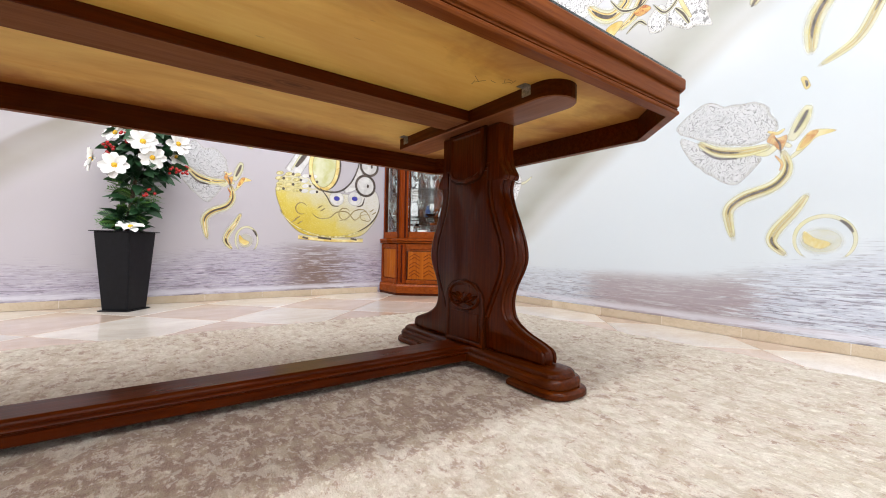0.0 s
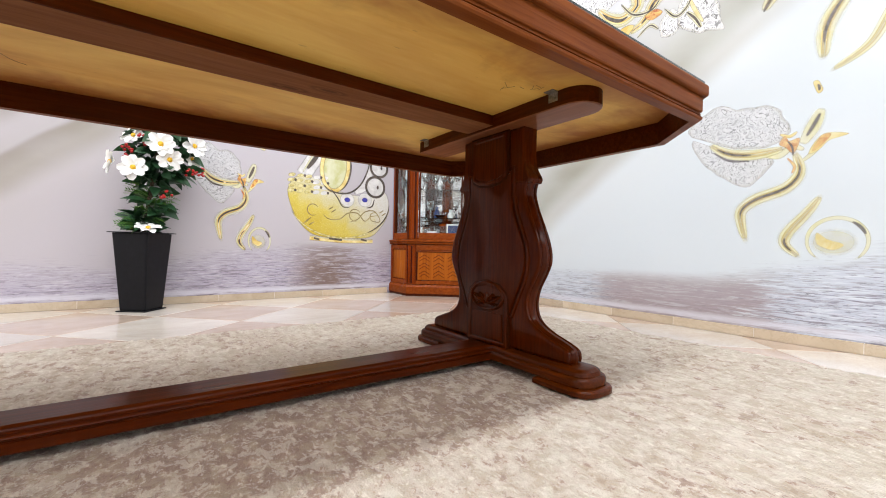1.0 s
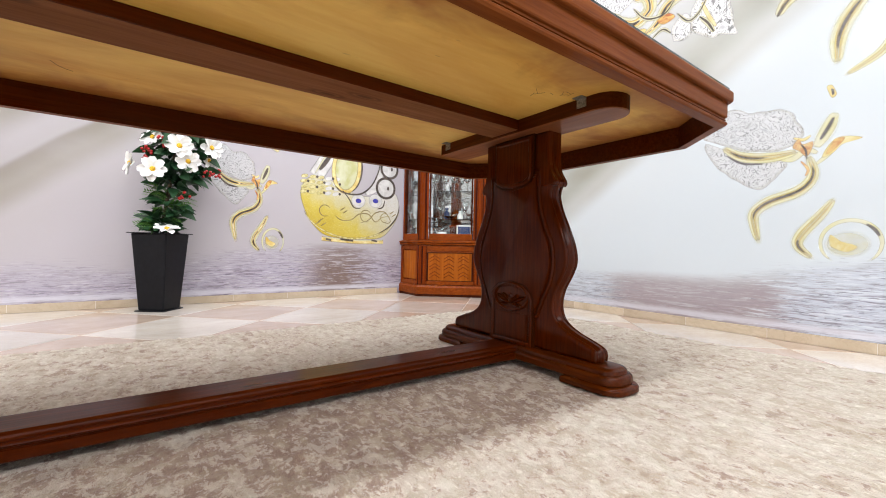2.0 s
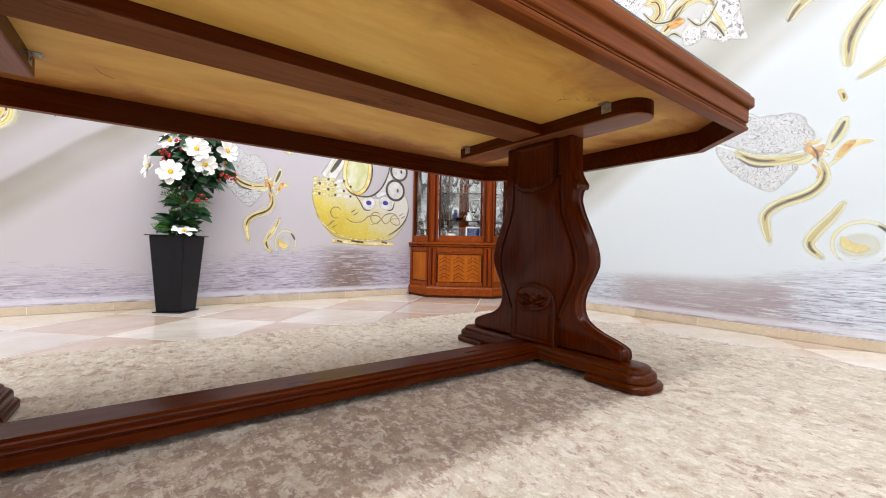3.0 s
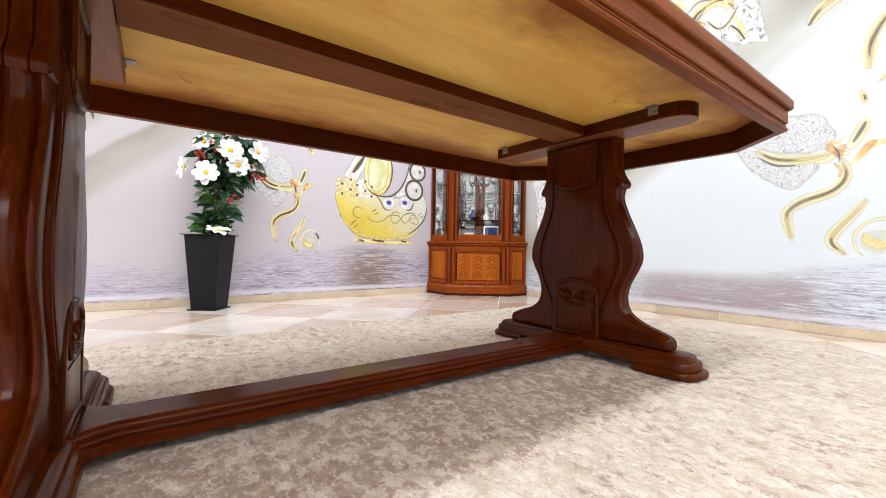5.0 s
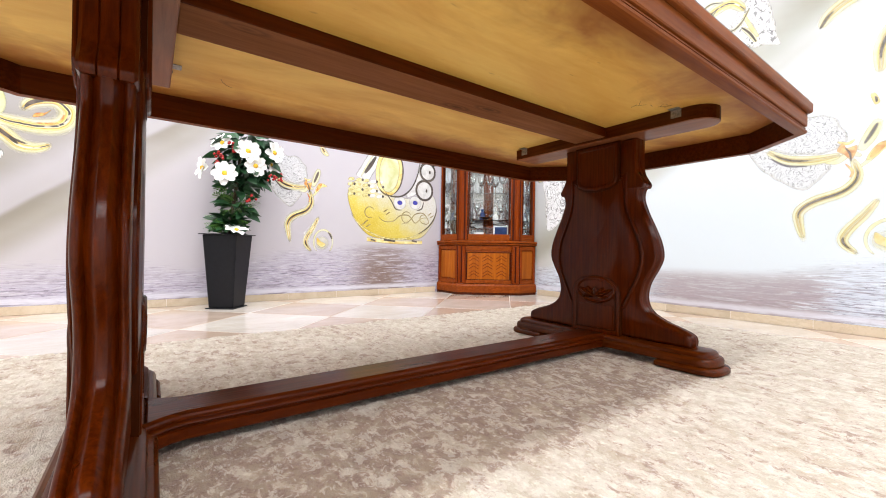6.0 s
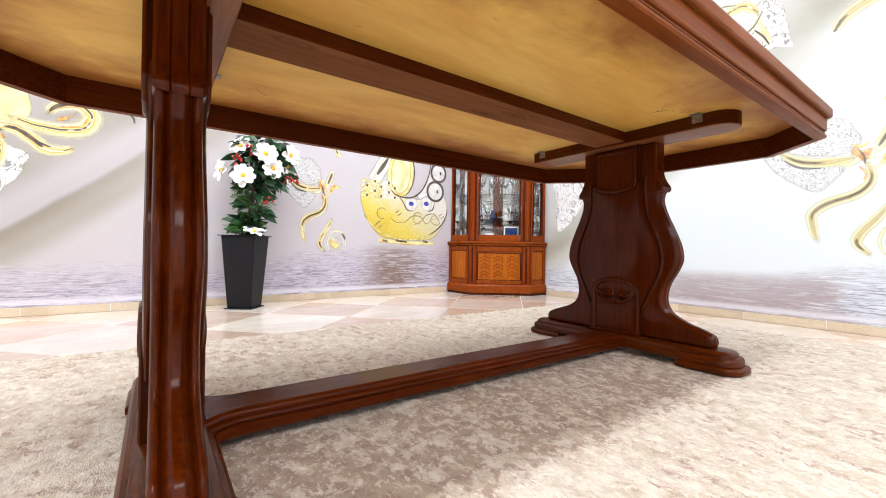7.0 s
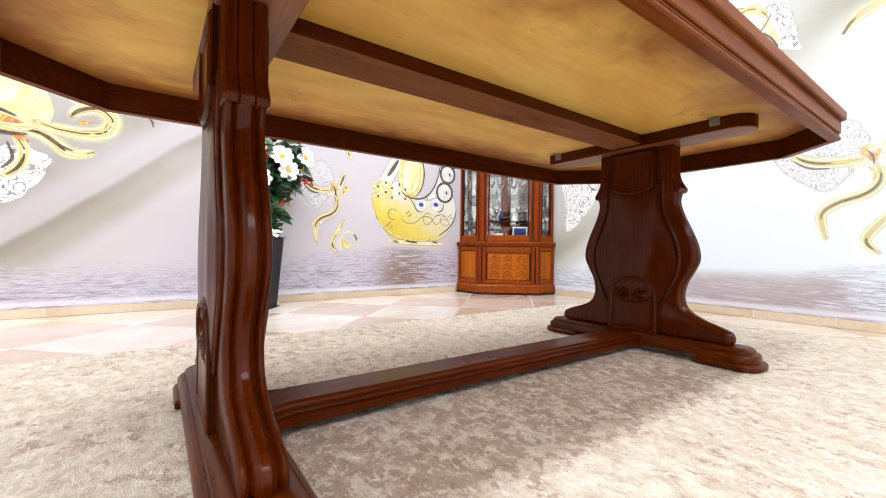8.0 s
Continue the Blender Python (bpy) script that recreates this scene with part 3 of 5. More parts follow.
# pencil scribble under the panel, as short bars
sc = thing("pencil_mark", pose(0.34, 1.03, 0.7513), "faint pencil scribble on the plywood underside", "mark")
for x, y, l, a in ((0.0, 0.0, 0.034, 35), (0.014, 0.006, 0.030, 120), (0.006, 0.020, 0.022, 70), (0.040, -0.012, 0.016, 10), (0.060, -0.030, 0.022, 50), (0.070, -0.026, 0.020, 130), (0.066, -0.042, 0.018, 5), (0.080, -0.038, 0.022, 80)):
    part("stroke", box(fresh(), -l / 2, l / 2, -0.0005, 0.0005, -0.0006, -0.0001, m=pose(x, y, 0, 0, 0, a)), ink, sc)

sc = thing("scratch_mark", pose(-0.59, 1.598, 0.7513), "short curved pencil line on the plywood underside", "mark")
part("stroke", tube(fresh(), [(-0.012, -0.025, 0), (-0.005, -0.004, 0), (0.004, 0.009, 0), (0.019, 0.019, 0)], 0.0007, 5), ink, sc)

# ---- planter and flowers ----
black_plastic = plain("charcoal_plastic", (0.007, 0.0075, 0.010), 0.45, vary=0.25, scale=30, Specular_IOR_Level=0.18)
soil = plain("soil", (0.05, 0.035, 0.025), 0.95, vary=0.4, scale=60)
PX, PY = -0.383, 3.012
pot = thing("planter", pose(PX, PY, 0, 0, 0, -36), "tall tapered charcoal plastic planter standing on the tiles by the wall", "planter")


def pot_body():
    bm = fresh()
    loops = []
    for h, z in ((0.066, 0.004), (0.068, 0.012), (0.0935, 0.406), (0.0925, 0.409), (0.088, 0.409), (0.085, 0.36)):
        b = 0.006
        loops.append([bm.verts.new((x, y, z)) for x, y in ((h, -h + b), (h, h - b), (h - b, h), (-h + b, h), (-h, h - b), (-h, -h + b), (-h + b, -h), (h - b, -h))])
    for a, b in zip(loops, loops[1:]):
        for i in range(8):
            bm.faces.new((a[i], a[(i + 1) % 8], b[(i + 1) % 8], b[i]))
    bm.faces.new(loops[0])
    return bm


def frame_ring(bm, h0, h1, z0, z1):
    rows = [[bm.verts.new((sx * h, sy * h, z)) for sx, sy in ((1, 1), (-1, 1), (-1, -1), (1, -1))] for h, z in ((h0, z0), (h1, z0 + 0.001), (h1, z1), (h0, z1))]
    for a, b in zip(rows, rows[1:] + rows[:1]):
        for i in range(4):
            bm.faces.new((a[i], a[(i + 1) % 4], b[(i + 1) % 4], b[i]))
    return bm


part("body", pot_body(), black_plastic, pot)
part("rim", frame_ring(fresh(), 0.0895, 0.106, 0.4095, 0.4145), black_plastic, pot, "flat flared rim")
part("base_plate", box(fresh(), -0.078, 0.078, -0.078, 0.078, 0.0, 0.0055, 0.0015), black_plastic, pot)
part("soil", box(fresh(), -0.084, 0.084, -0.084, 0.084, 0.35, 0.362), soil, pot, "dark soil")


def leaf_material(name, a, b):
    n = Nodes(name, 0.42, Subsurface_Weight=0.0)
    f = n.noise(n.scaled((40, 40, 40)), 1.2, 3)
    c = n.ramp(f, [(0.3, a), (0.7, b)])
    c = n.mix(1.0, c, n.ramp(n.random(), [(0, 0.6), (1, 1.35)]), "MULTIPLY")
    return n.colour(c)


leaf_green = leaf_material("dark_leaf", (0.010, 0.045, 0.018), (0.03, 0.10, 0.035))
leaf_bright = leaf_material("bright_fern", (0.07, 0.20, 0.03), (0.16, 0.34, 0.07))
petal_white = plain("white_silk_petal", (0.86, 0.86, 0.84), 0.6, vary=0.04)
pollen = plain("yellow_stamen", (0.75, 0.45, 0.03), 0.8, vary=0.3, scale=120)
berry_red = plain("red_berry", (0.38, 0.012, 0.012), 0.3, vary=0.35, scale=80)
stem_brown = plain("stem_bark", (0.07, 0.05, 0.03), 0.85, vary=0.4, scale=50)
plant = thing("flower_arrangement", pose(PX, PY, 0.362), "artificial plant with white flowers and red berries in the planter", "plant")
part("stem", tube(fresh(), [(0, 0, 0), (0.01, 0, 0.12), (0.03, -0.005, 0.28), (0.05, 0, 0.45), (0.06, 0, 0.6)], [0.011, 0.01, 0.009, 0.008, 0.004]), stem_brown, plant)


def leaf_mesh(l, w, fold=0.3, droop=0.25, mat=None):
    bm, rows = fresh(), []
    for i in range(6):
        q = i / 5
        wd = w * math.sin(math.pi * (0.06 + 0.92 * q) ** 0.8)
        z = -droop * l * q * q
        rows.append([bm.verts.new((l * q, g * wd, z + abs(g) * wd * fold)) for g in (-1, 0, 1)])
    for a, b in zip(rows, rows[1:]):
        for i in range(2):
            bm.faces.new((a[i], a[i + 1], b[i + 1], b[i]))
    me = mesh_of("leaf", bm, mat)
    me.polygons.foreach_set("use_smooth", [True] * len(me.polygons))
    return me


def fern_mesh(l, mat):
    bm = fresh()
    tube(bm, [(0, 0, 0), (l * 0.5, 0, 0.01), (l, 0, -0.02)], [0.0016, 0.0012, 0.0005], 4)
    for i in range(9):
        q = 0.15 + 0.85 * i / 9
        for s in (-1, 1):
            b = Vector((l * q, 0, 0.012 * math.sin(q * 3)))
            d = Vector((0.6, s * 0.8, 0.15)).normalized()
            k = l * 0.36 * (1 - 0.6 * q)
            n = Vector((0.8, -s * 0.6, 0)) * l * 0.035
            vs = [bm.verts.new(b + v) for v in (d * 0, d * k * 0.5 + n, d * k, d * k * 0.5 - n)]
            bm.faces.new(vs)
    return mesh_of("fern_frond", bm, mat)


def aim(p, d, roll=0.0):
    """A pose at p whose x axis points along d."""
    q = Vector(d).to_track_quat("X", "Z")
    return Matrix.Translation(p) @ q.to_matrix().to_4x4() @ pose(0, 0, 0, roll)


rnd = random.Random(11)
leaves = [leaf_mesh(l, w, f, d, leaf_green) for l, w, f, d in ((0.085, 0.027, 0.3, 0.25), (0.07, 0.024, 0.4, 0.4), (0.095, 0.025, 0.2, 0.35))]
fern = fern_mesh(0.13, leaf_bright)


def add_piece(name, me, parent, m):
    ob = new(name, me)
    ob.parent = parent
    ob.matrix_basis = m
    return ob


# crown of dark leaves, a looser waist, and a collar over the rim
for k in range(300):
    if k < 185:
        a, e = rnd.uniform(0, 2 * math.pi), rnd.uniform(-1, 1)
        r = rnd.uniform(0.02, 0.12)
        c = Vector((0.075, -0.01, 0.49)) + Vector((r * 1.05 * math.cos(a), r * 0.85 * math.sin(a), e * 0.135))
        d = Vector((math.cos(a), math.sin(a), rnd.uniform(-0.7, 0.5) + e * 0.4))
    elif k < 236:
        a = rnd.uniform(0, 2 * math.pi)
        c = Vector((0.045 + 0.045 * math.cos(a), 0.04 * math.sin(a), rnd.uniform(0.17, 0.38)))
        d = Vector((math.cos(a), math.sin(a), rnd.uniform(-0.5, 0.6)))
    else:
        a = rnd.uniform(0, 2 * math.pi)
        c = Vector((0.03 * math.cos(a), 0.03 * math.sin(a), rnd.uniform(0.05, 0.15)))
        d = Vector((math.cos(a), math.sin(a), rnd.uniform(-0.15, 0.9)))
    if (c + d.normalized() * 0.09).y > 0.16:
        continue
    add_piece("leaf", rnd.choice(leaves), plant, aim(c, d, rnd.uniform(-60, 60)))
for k in range(22):
    a = rnd.uniform(math.pi, 2 * math.pi) if k % 3 else rnd.uniform(0, 2 * math.pi)
    z = rnd.uniform(0.06, 0.14) if k < 9 else rnd.uniform(0.14, 0.26)
    cx = 0.0 if k < 9 else 0.04
    add_piece("fern_frond", fern, plant, aim((cx, 0, z), (math.cos(a), 0.7 * math.sin(a), rnd.uniform(-0.1, 0.6)), rnd.uniform(-40, 40)))


def petal_mesh():
    bm, rows = fresh(), []
    for i in range(6):
        q = i / 5
        wd = 0.0195 * math.sin(math.pi * (0.10 + 0.82 * q)) ** 0.6
        rows.append([bm.verts.new((0.008 + 0.05 * q, g * wd, 0.012 * q - 0.010 * q * q + abs(g) ** 2 * 0.006)) for g in (-1, -0.5, 0, 0.5, 1)])
    for a, b in zip(rows, rows[1:]):
        for i in range(4):
            bm.faces.new((a[i], a[i + 1], b[i + 1], b[i]))
    me = mesh_of("petal", bm, petal_white)
    me.polygons.foreach_set("use_smooth", [True] * len(me.polygons))
    return me


def dome_mesh():
    bm = turned(fresh(), [(0.011, 0.0), (0.012, 0.004), (0.009, 0.009), (0.004, 0.012)], 12)
    for v in bm.verts:
        v.co *= 1 + 0.12 * math.sin(v.co.x * 900) * math.cos(v.co.y * 800)
    return mesh_of("flower_centre", bm, pollen)


petal, dome = petal_mesh(), dome_mesh()


def flower(x, y, z, d, size=1.0, petals=8):
    ob = new("flower")
    ob.parent = plant
    q = Vector(d).to_track_quat("Z", "Y").to_matrix().to_4x4()
    ob.matrix_basis = Matrix.Translation((x - PX, y - PY, z - 0.362)) @ q @ Matrix.Scale(size * 1.12, 4)
    tagged(ob, "white open flower with a yellow centre")
    for i in range(petals):
        add_piece("petal", petal, ob, pose(0, 0, 0.001 * (i % 2), rnd.uniform(-8, 8), rnd.uniform(-14, 8) - 6 * (i % 2), 360 / petals * i + rnd.uniform(-6, 6)))
    add_piece("flower_centre", dome, ob, pose(0, 0, 0.002))


flower(-0.425, 2.875, 0.735, (-0.10, -1, 0.12), 1.0)
flower(-0.315, 2.865, 0.868, (0.05, -1, 0.15), 1.02)
flower(-0.275, 2.870, 0.795, (0.12, -1, -0.15), 0.95)
flower(-0.165, 2.930, 0.895, (0.55, -0.9, 0.1), 0.98)
flower(-0.175, 2.960, 0.83, (0.7, -0.7, -0.2), 0.85)
flower(-0.425, 2.950, 0.91, (-0.7, -0.6, 0.5), 0.95)
flower(-0.515, 2.960, 0.765, (-1, -0.35, 0.1), 0.95)
flower(-0.30, 2.93, 1.0, (0.0, -0.7, 0.7), 1.0)
flower(-0.36, 2.895, 0.432, (0.15, -0.35, 1.0), 0.95)
bb = fresh()
bmesh.ops.create_icosphere(bb, subdivisions=2, radius=0.0075)
berry = mesh_of("berry", bb, berry_red)
berry.polygons.foreach_set("use_smooth", [True] * len(berry.polygons))
for bx, by, bz in ((-0.375, 2.885, 0.865), (-0.45, 2.89, 0.835), (-0.455, 2.90, 0.79), (-0.13, 2.93, 0.76), (-0.18, 2.91, 0.74), (-0.29, 2.90, 0.62), (-0.39, 2.89, 0.90)):
    for k in range(8):
        add_piece("berry", berry, plant, pose(bx - PX + rnd.gauss(0, 0.015), by - PY + rnd.gauss(0, 0.012), bz - 0.362 + rnd.gauss(0, 0.012)))

# ---- corner display cabinet ----
def glass_material(name, rough=0.0):
    n = Nodes(name, rough, Transmission_Weight=1.0, IOR=1.45)
    return n.colour((0.97, 0.99, 0.98))


glass = glass_material("clear_glass")
crystal_glass = glass_material("cut_glass", 0.02)
pale_lining = plain("mirror_lining", (0.80, 0.82, 0.84), 0.04, 0.95, vary=0.04)
blue_glaze = plain("blue_glaze", (0.03, 0.06, 0.17), 0.15, vary=0.3)
porcelain = plain("porcelain", (0.82, 0.82, 0.80), 0.12, vary=0.04)
CA, CB, CC, CD, CE = (1.208, 3.192), (1.208, 2.930), (1.585, 2.625), (1.768, 2.625), (1.768, 3.192)
FOOT = [CA, CB, CC, CD, CE]
cab = thing("corner_cabinet", pose(0, 0, 0), "orange cherry corner display cabinet with glazed upper doors", "cabinet")


def on(p, q):
    """A frame on the face from p to q: x along it, y outwards, z up."""
    a, b = Vector(p).to_3d(), Vector(q).to_3d()
    x = (b - a).normalized()
    y = Vector((x.y, -x.x, 0))
    return Matrix((( x.x, y.x, 0, a.x), (x.y, y.y, 0, a.y), (0, 0, 1, 0), (0, 0, 0, 1)))


def lath(name, seg, u0, u1, w0, w1, z0, z1, material, parent=None, bevel=0.003, label=""):
    return part(name, box(fresh(), u0, u1, w0, w1, z0, z1, bevel, on(*seg)), material, parent or cab, label)


# only the three front faces overhang; the backs stand on the walls
def fronted(d):
    o = inset([Vector(p) for p in reversed(FOOT)], 0) if area2(FOOT) < 0 else [Vector(p) for p in FOOT]
    g = inset(o, -d)
    return [(min(p.x, 1.770), min(p.y, 3.195)) for p in g]


def tier(name, rows, material, label=""):
    bm = fresh()
    loops = [[bm.verts.new((x, y, z)) for x, y in fronted(d)] for z, d in rows]
    for a, b in zip(loops, loops[1:]):
        for i in range(5):
            bm.faces.new((a[i], a[(i + 1) % 5], b[(i + 1) % 5], b[i]))
    bm.faces.new(loops[0])
    bm.faces.new(loops[-1])
    return part(name, bm, material, cab, label)


tier("plinth_base", [(0.0, 0.004), (0.018, 0.004), (0.018, 0.0)], cab_dark, "dark recessed plinth foot")
tier("plinth", [(0.018, 0.008), (0.070, 0.008), (0.076, 0.003), (0.084, 0.0), (0.086, -0.01)], cab_x, "moulded plinth")
tier("lower_body", [(0.086, -0.016), (0.386, -0.016)], cab_z)
tier("waist_moulding", [(0.386, -0.012), (0.389, 0.004), (0.396, 0.012), (0.402, 0.006), (0.405, 0.006), (0.409, 0.014), (0.417, 0.014), (0.421, 0.008), (0.424, -0.006)], cab_x, "moulded waist rail")
tier("waist_line", [(0.4022, 0.0078), (0.4048, 0.0078)], cab_dark)
tier("waist_line", [(0.3866, -0.004), (0.3884, 0.0045)], cab_dark)
tier("plinth_line", [(0.0862, -0.006), (0.0885, -0.006)], cab_dark)
tier("cornice", [(1.84, -0.012), (1.85, 0.0), (1.865, 0.006), (1.885, 0.03), (1.90, 0.038), (1.915, 0.038), (1.917, 0.0)], cab_x, "moulded cornice")
W1, FR, W2 = (CA, CB), (CB, CC), (CC, CD)
LF = (Vector(CC) - Vector(CB)).length
LW1, LW2 = 0.262, 0.183
# lower storey: pilasters, side panels, drawer rail and panelled door
for seg, ln in ((W1, LW1), (W2, LW2)):
    a, b = (0.03, ln - 0.03)
    lath("stile", seg, 0.002, a, -0.016, -0.002, 0.087, 0.385, cab_z)
    lath("stile", seg, b, ln - 0.002, -0.016, -0.002, 0.087, 0.385, cab_z)
    lath("side_panel", seg, a + 0.006, b - 0.006, -0.016, -0.007, 0.125, 0.345, cab_panel)
    lath("side_rail", seg, a, b, -0.016, -0.004, 0.087, 0.118, cab_x)
    lath("side_rail", seg, a, b, -0.016, -0.004, 0.352, 0.385, cab_x)
for u in (0.004, LF - 0.060):
    lath("pilaster", FR, u, u + 0.056, -0.016, 0.0, 0.087, 0.385, cab_z)
    for k in range(3):
        part("flute", moulded(fresh(), [(u + 0.005 + k * 0.0165, 0.095), (u + 0.017 + k * 0.0165, 0.095), (u + 0.017 + k * 0.0165, 0.378), (u + 0.005 + k * 0.0165, 0.378)], [(0.0, 0.0), (0.003, 0.0), (0.006, 0.004)], lambda p, w: on(*FR) @ Vector((p[0], w - 0.001, p[1]))), cab_dark if k == 1 else cab_z, cab)
for z0, z1 in ((0.089, 0.384), (0.4245, 1.838)):
    for u in (-0.003, LF - 0.004):
        lath("corner_line", FR, u, u + 0.007, -0.010, 0.0025, z0, z1, cab_dark, bevel=0.002)
d0, d1 = 0.066, LF - 0.066
lath("drawer_front", FR, d0, d1, -0.016, -0.001, 0.345, 0.384, cab_x, label="narrow drawer front")
door = lath("door_panel", FR, d0 + 0.012, d1 - 0.012, -0.016, -0.006, 0.118, 0.332, cab_panel, label="veneered door panel with inlaid lozenges")
for z0, z1 in ((0.089, 0.116), (0.334, 0.342)):
    lath("door_rail", FR, d0, d1, -0.016, -0.001, z0, z1, cab_x)
for u in (d0, d1 - 0.012):
    lath("door_stile", FR, u, u + 0.011, -0.016, 0.001, 0.117, 0.333, cab_dark)
for z in (0.1165, 0.3285):
    lath("panel_moulding", FR, d0 + 0.012, d1 - 0.012, -0.007, -0.0015, z, z + 0.005, cab_dark, door)
# inlaid dark lines on the door veneer
for r in range(3):
    for c in range(3):
        u0, z0 = d0 + 0.062 + c * 0.108, 0.165 + r * 0.060
        for s in (-1, 1):
            for e in (-1, 1):
                m = on(*FR) @ Matrix.Translation((u0 + s * 0.020, -0.0055, z0 + e * 0.012)) @ pose(0, 0, 0, 0, 33 * s, 0)
                part("inlay_strip", box(fresh(), -0.023, 0.023, -0.0006, 0.0006, -0.0028, 0.0028, 0, m), inlay_wood, door)
# upper storey: posts, frames, panes, lining, shelves
for seg, u0, u1 in ((W1, 0.002, 0.03), (W1, LW1 - 0.03, LW1 - 0.004), (FR, 0.004, 0.072), (FR, LF - 0.072, LF - 0.004), (W2, 0.004, 0.034), (W2, LW2 - 0.026, LW2 - 0.002)):
    lath("post", seg, u0, u1, -0.04, -0.012, 0.4245, 1.84, cab_z)
for u in (0.016, 0.044, LF - 0.060, LF - 0.032):
    lath("post_bead", FR, u, u + 0.015, -0.013, -0.004, 0.43, 1.83, cab_dark if u in (0.044, LF - 0.060) else cab_z)
for seg, u0, u1 in ((W1, 0.031, LW1 - 0.031), (FR, 0.078, LF - 0.078), (W2, 0.035, LW2 - 0.027)):
    lath("glass_rail", seg, u0 + 0.0, u1, -0.036, -0.013, 0.4245, 0.476, cab_x)
    lath("glass_rail", seg, u0, u1, -0.036, -0.013, 1.80, 1.84, cab_x)
    for a, b in ((u0, u0 + 0.012), (u1 - 0.012, u1)):
        lath("glass_stile", seg, a, b, -0.036, -0.010, 0.476, 1.80, cab_dark)
    ob = lath("pane", seg, u0 + 0.012, u1 - 0.012, -0.026, -0.022, 0.476, 1.80, glass, bevel=0, label="clear glass pane")
    ob.visible_shadow = False
part("lining", box(fresh(), CA[0] + 0.01, 1.767, 3.178, 3.192, 0.4245, 1.84), pale_lining, cab, "mirrored back panel")
part("lining", box(fresh(), 1.754, 1.768, 2.66, 3.177, 0.4245, 1.84), pale_lining, cab, "mirrored back panel")
o5 = [tuple(p) for p in inset([Vector(p) for p in (FOOT if area2(FOOT) > 0 else FOOT[::-1])], 0.045)]
part("cabinet_deck", moulded(fresh(), o5, [(0.4246, 0), (0.434, 0)], flat_xy), cab_x, cab)
part("back_post", box(fresh(), 1.722, 1.752, 3.146, 3.176, 0.435, 1.84, 0.003), cab_z, cab, "brown corner post")
for z in (0.585, 0.80, 1.12, 1.45):
    part("shelf", moulded(fresh(), o5, [(z, 0), (z + 0.006, 0)], flat_xy), glass, cab, "glass shelf")
lamp = bpy.data.lights.new("cabinet_lamp", "AREA")
lamp.shape, lamp.size, lamp.energy, lamp.color = "DISK", 0.12, 13.0, (0.88, 0.94, 1.0)
new("cabinet_lamp", lamp).matrix_world = pose(1.56, 2.97, 1.82)


def goblet(x, y, z, s=1.0):
    g = thing("goblet", pose(x, y, z), "cut crystal goblet on a glass cabinet shelf", "glass", "glassware in the cabinet")
    part("foot", turned(fresh(), [(0.030 * s, 0), (0.030 * s, 0.003), (0.006 * s, 0.010 * s)], 16), crystal_glass, g, smooth=True)
    part("stem", turned(fresh(), [(0.006 * s, 0.010 * s), (0.004 * s, 0.04 * s), (0.007 * s, 0.055 * s), (0.004 * s, 0.07 * s)], 10), crystal_glass, g, smooth=True)
    part("bowl", turned(fresh(), [(0.004 * s, 0.07 * s), (0.022 * s, 0.085 * s), (0.032 * s, 0.115 * s), (0.034 * s, 0.16 * s), (0.0325 * s, 0.16 * s), (0.030 * s, 0.115 * s), (0.018 * s, 0.09 * s)], 16), crystal_glass, g, smooth=True)


for x, y, s in ((1.33, 2.99, 1.0), (1.42, 3.02, 1.05), (1.50, 2.88, 1.0), (1.57, 2.80, 1.05), (1.62, 2.95, 1.1), (1.46, 2.94, 0.9)):
    goblet(x, y, 0.806, s)
for x, y in ((1.36, 3.05), (1.64, 2.80), (1.30, 2.98), (1.42, 2.95), (1.58, 2.84)):
    goblet(x, y, 0.591, 0.9)
v = thing("crystal_bowl", pose(1.50, 2.93, 0.591), "small cut crystal bowl on a glass cabinet shelf", "bowl")
part("bowl", turned(fresh(), [(0.025, 0), (0.03, 0.006), (0.02, 0.015), (0.045, 0.03), (0.06, 0.055), (0.057, 0.055), (0.042, 0.033), (0.01, 0.02)], 18), crystal_glass, v, smooth=True)
v = thing("display_plate", on(*FR) @ pose(0.345, -0.14, 0.434, -14), "dark blue glazed plate with a pale rim leaning in the cabinet", "plate")
part("plate", moulded(fresh(), [(-0.06, 0.0), (0.06, 0.0), (0.06, 0.12), (-0.06, 0.12)], [(0, 0.004), (0.006, 0), (0.008, 0.004)], front_xz), porcelain, v)
part("glaze", moulded(fresh(), [(-0.05, 0.01), (0.05, 0.01), (0.05, 0.11), (-0.05, 0.11)], [(0.0075, 0), (0.0095, 0.002)], front_xz), blue_glaze, v)
for u, w, h in ((0.12, -0.20, 0.15), (0.40, -0.21, 0.11)):
    d = thing("decanter", on(*FR) @ pose(u, w, 0.434), "stoppered cut crystal decanter inside the cabinet", "decanter")
    part("body", turned(fresh(), [(0.028, 0), (0.034, 0.01), (0.034, h * 0.55), (0.012, h * 0.75), (0.011, h * 0.9), (0.015, h * 0.93)], 16), crystal_glass, d, smooth=True)
    part("stopper", turned(fresh(), [(0.008, h * 0.93), (0.014, h * 1.0), (0.016, h * 1.1), (0.006, h * 1.2)], 12), crystal_glass, d, smooth=True)
for u, h, col in ((0.20, 0.10, blue_glaze), (0.31, 0.08, porcelain)):
    d = thing("small_vase", on(*FR) @ pose(u, -0.22, 0.591), "small glazed vase on a glass cabinet shelf", "vase")
    part("body", turned(fresh(), [(0.018, 0), (0.026, h * 0.3), (0.024, h * 0.55), (0.011, h * 0.8), (0.016, h), (0.013, h), (0.009, h * 0.8)], 16), col, d, smooth=True)
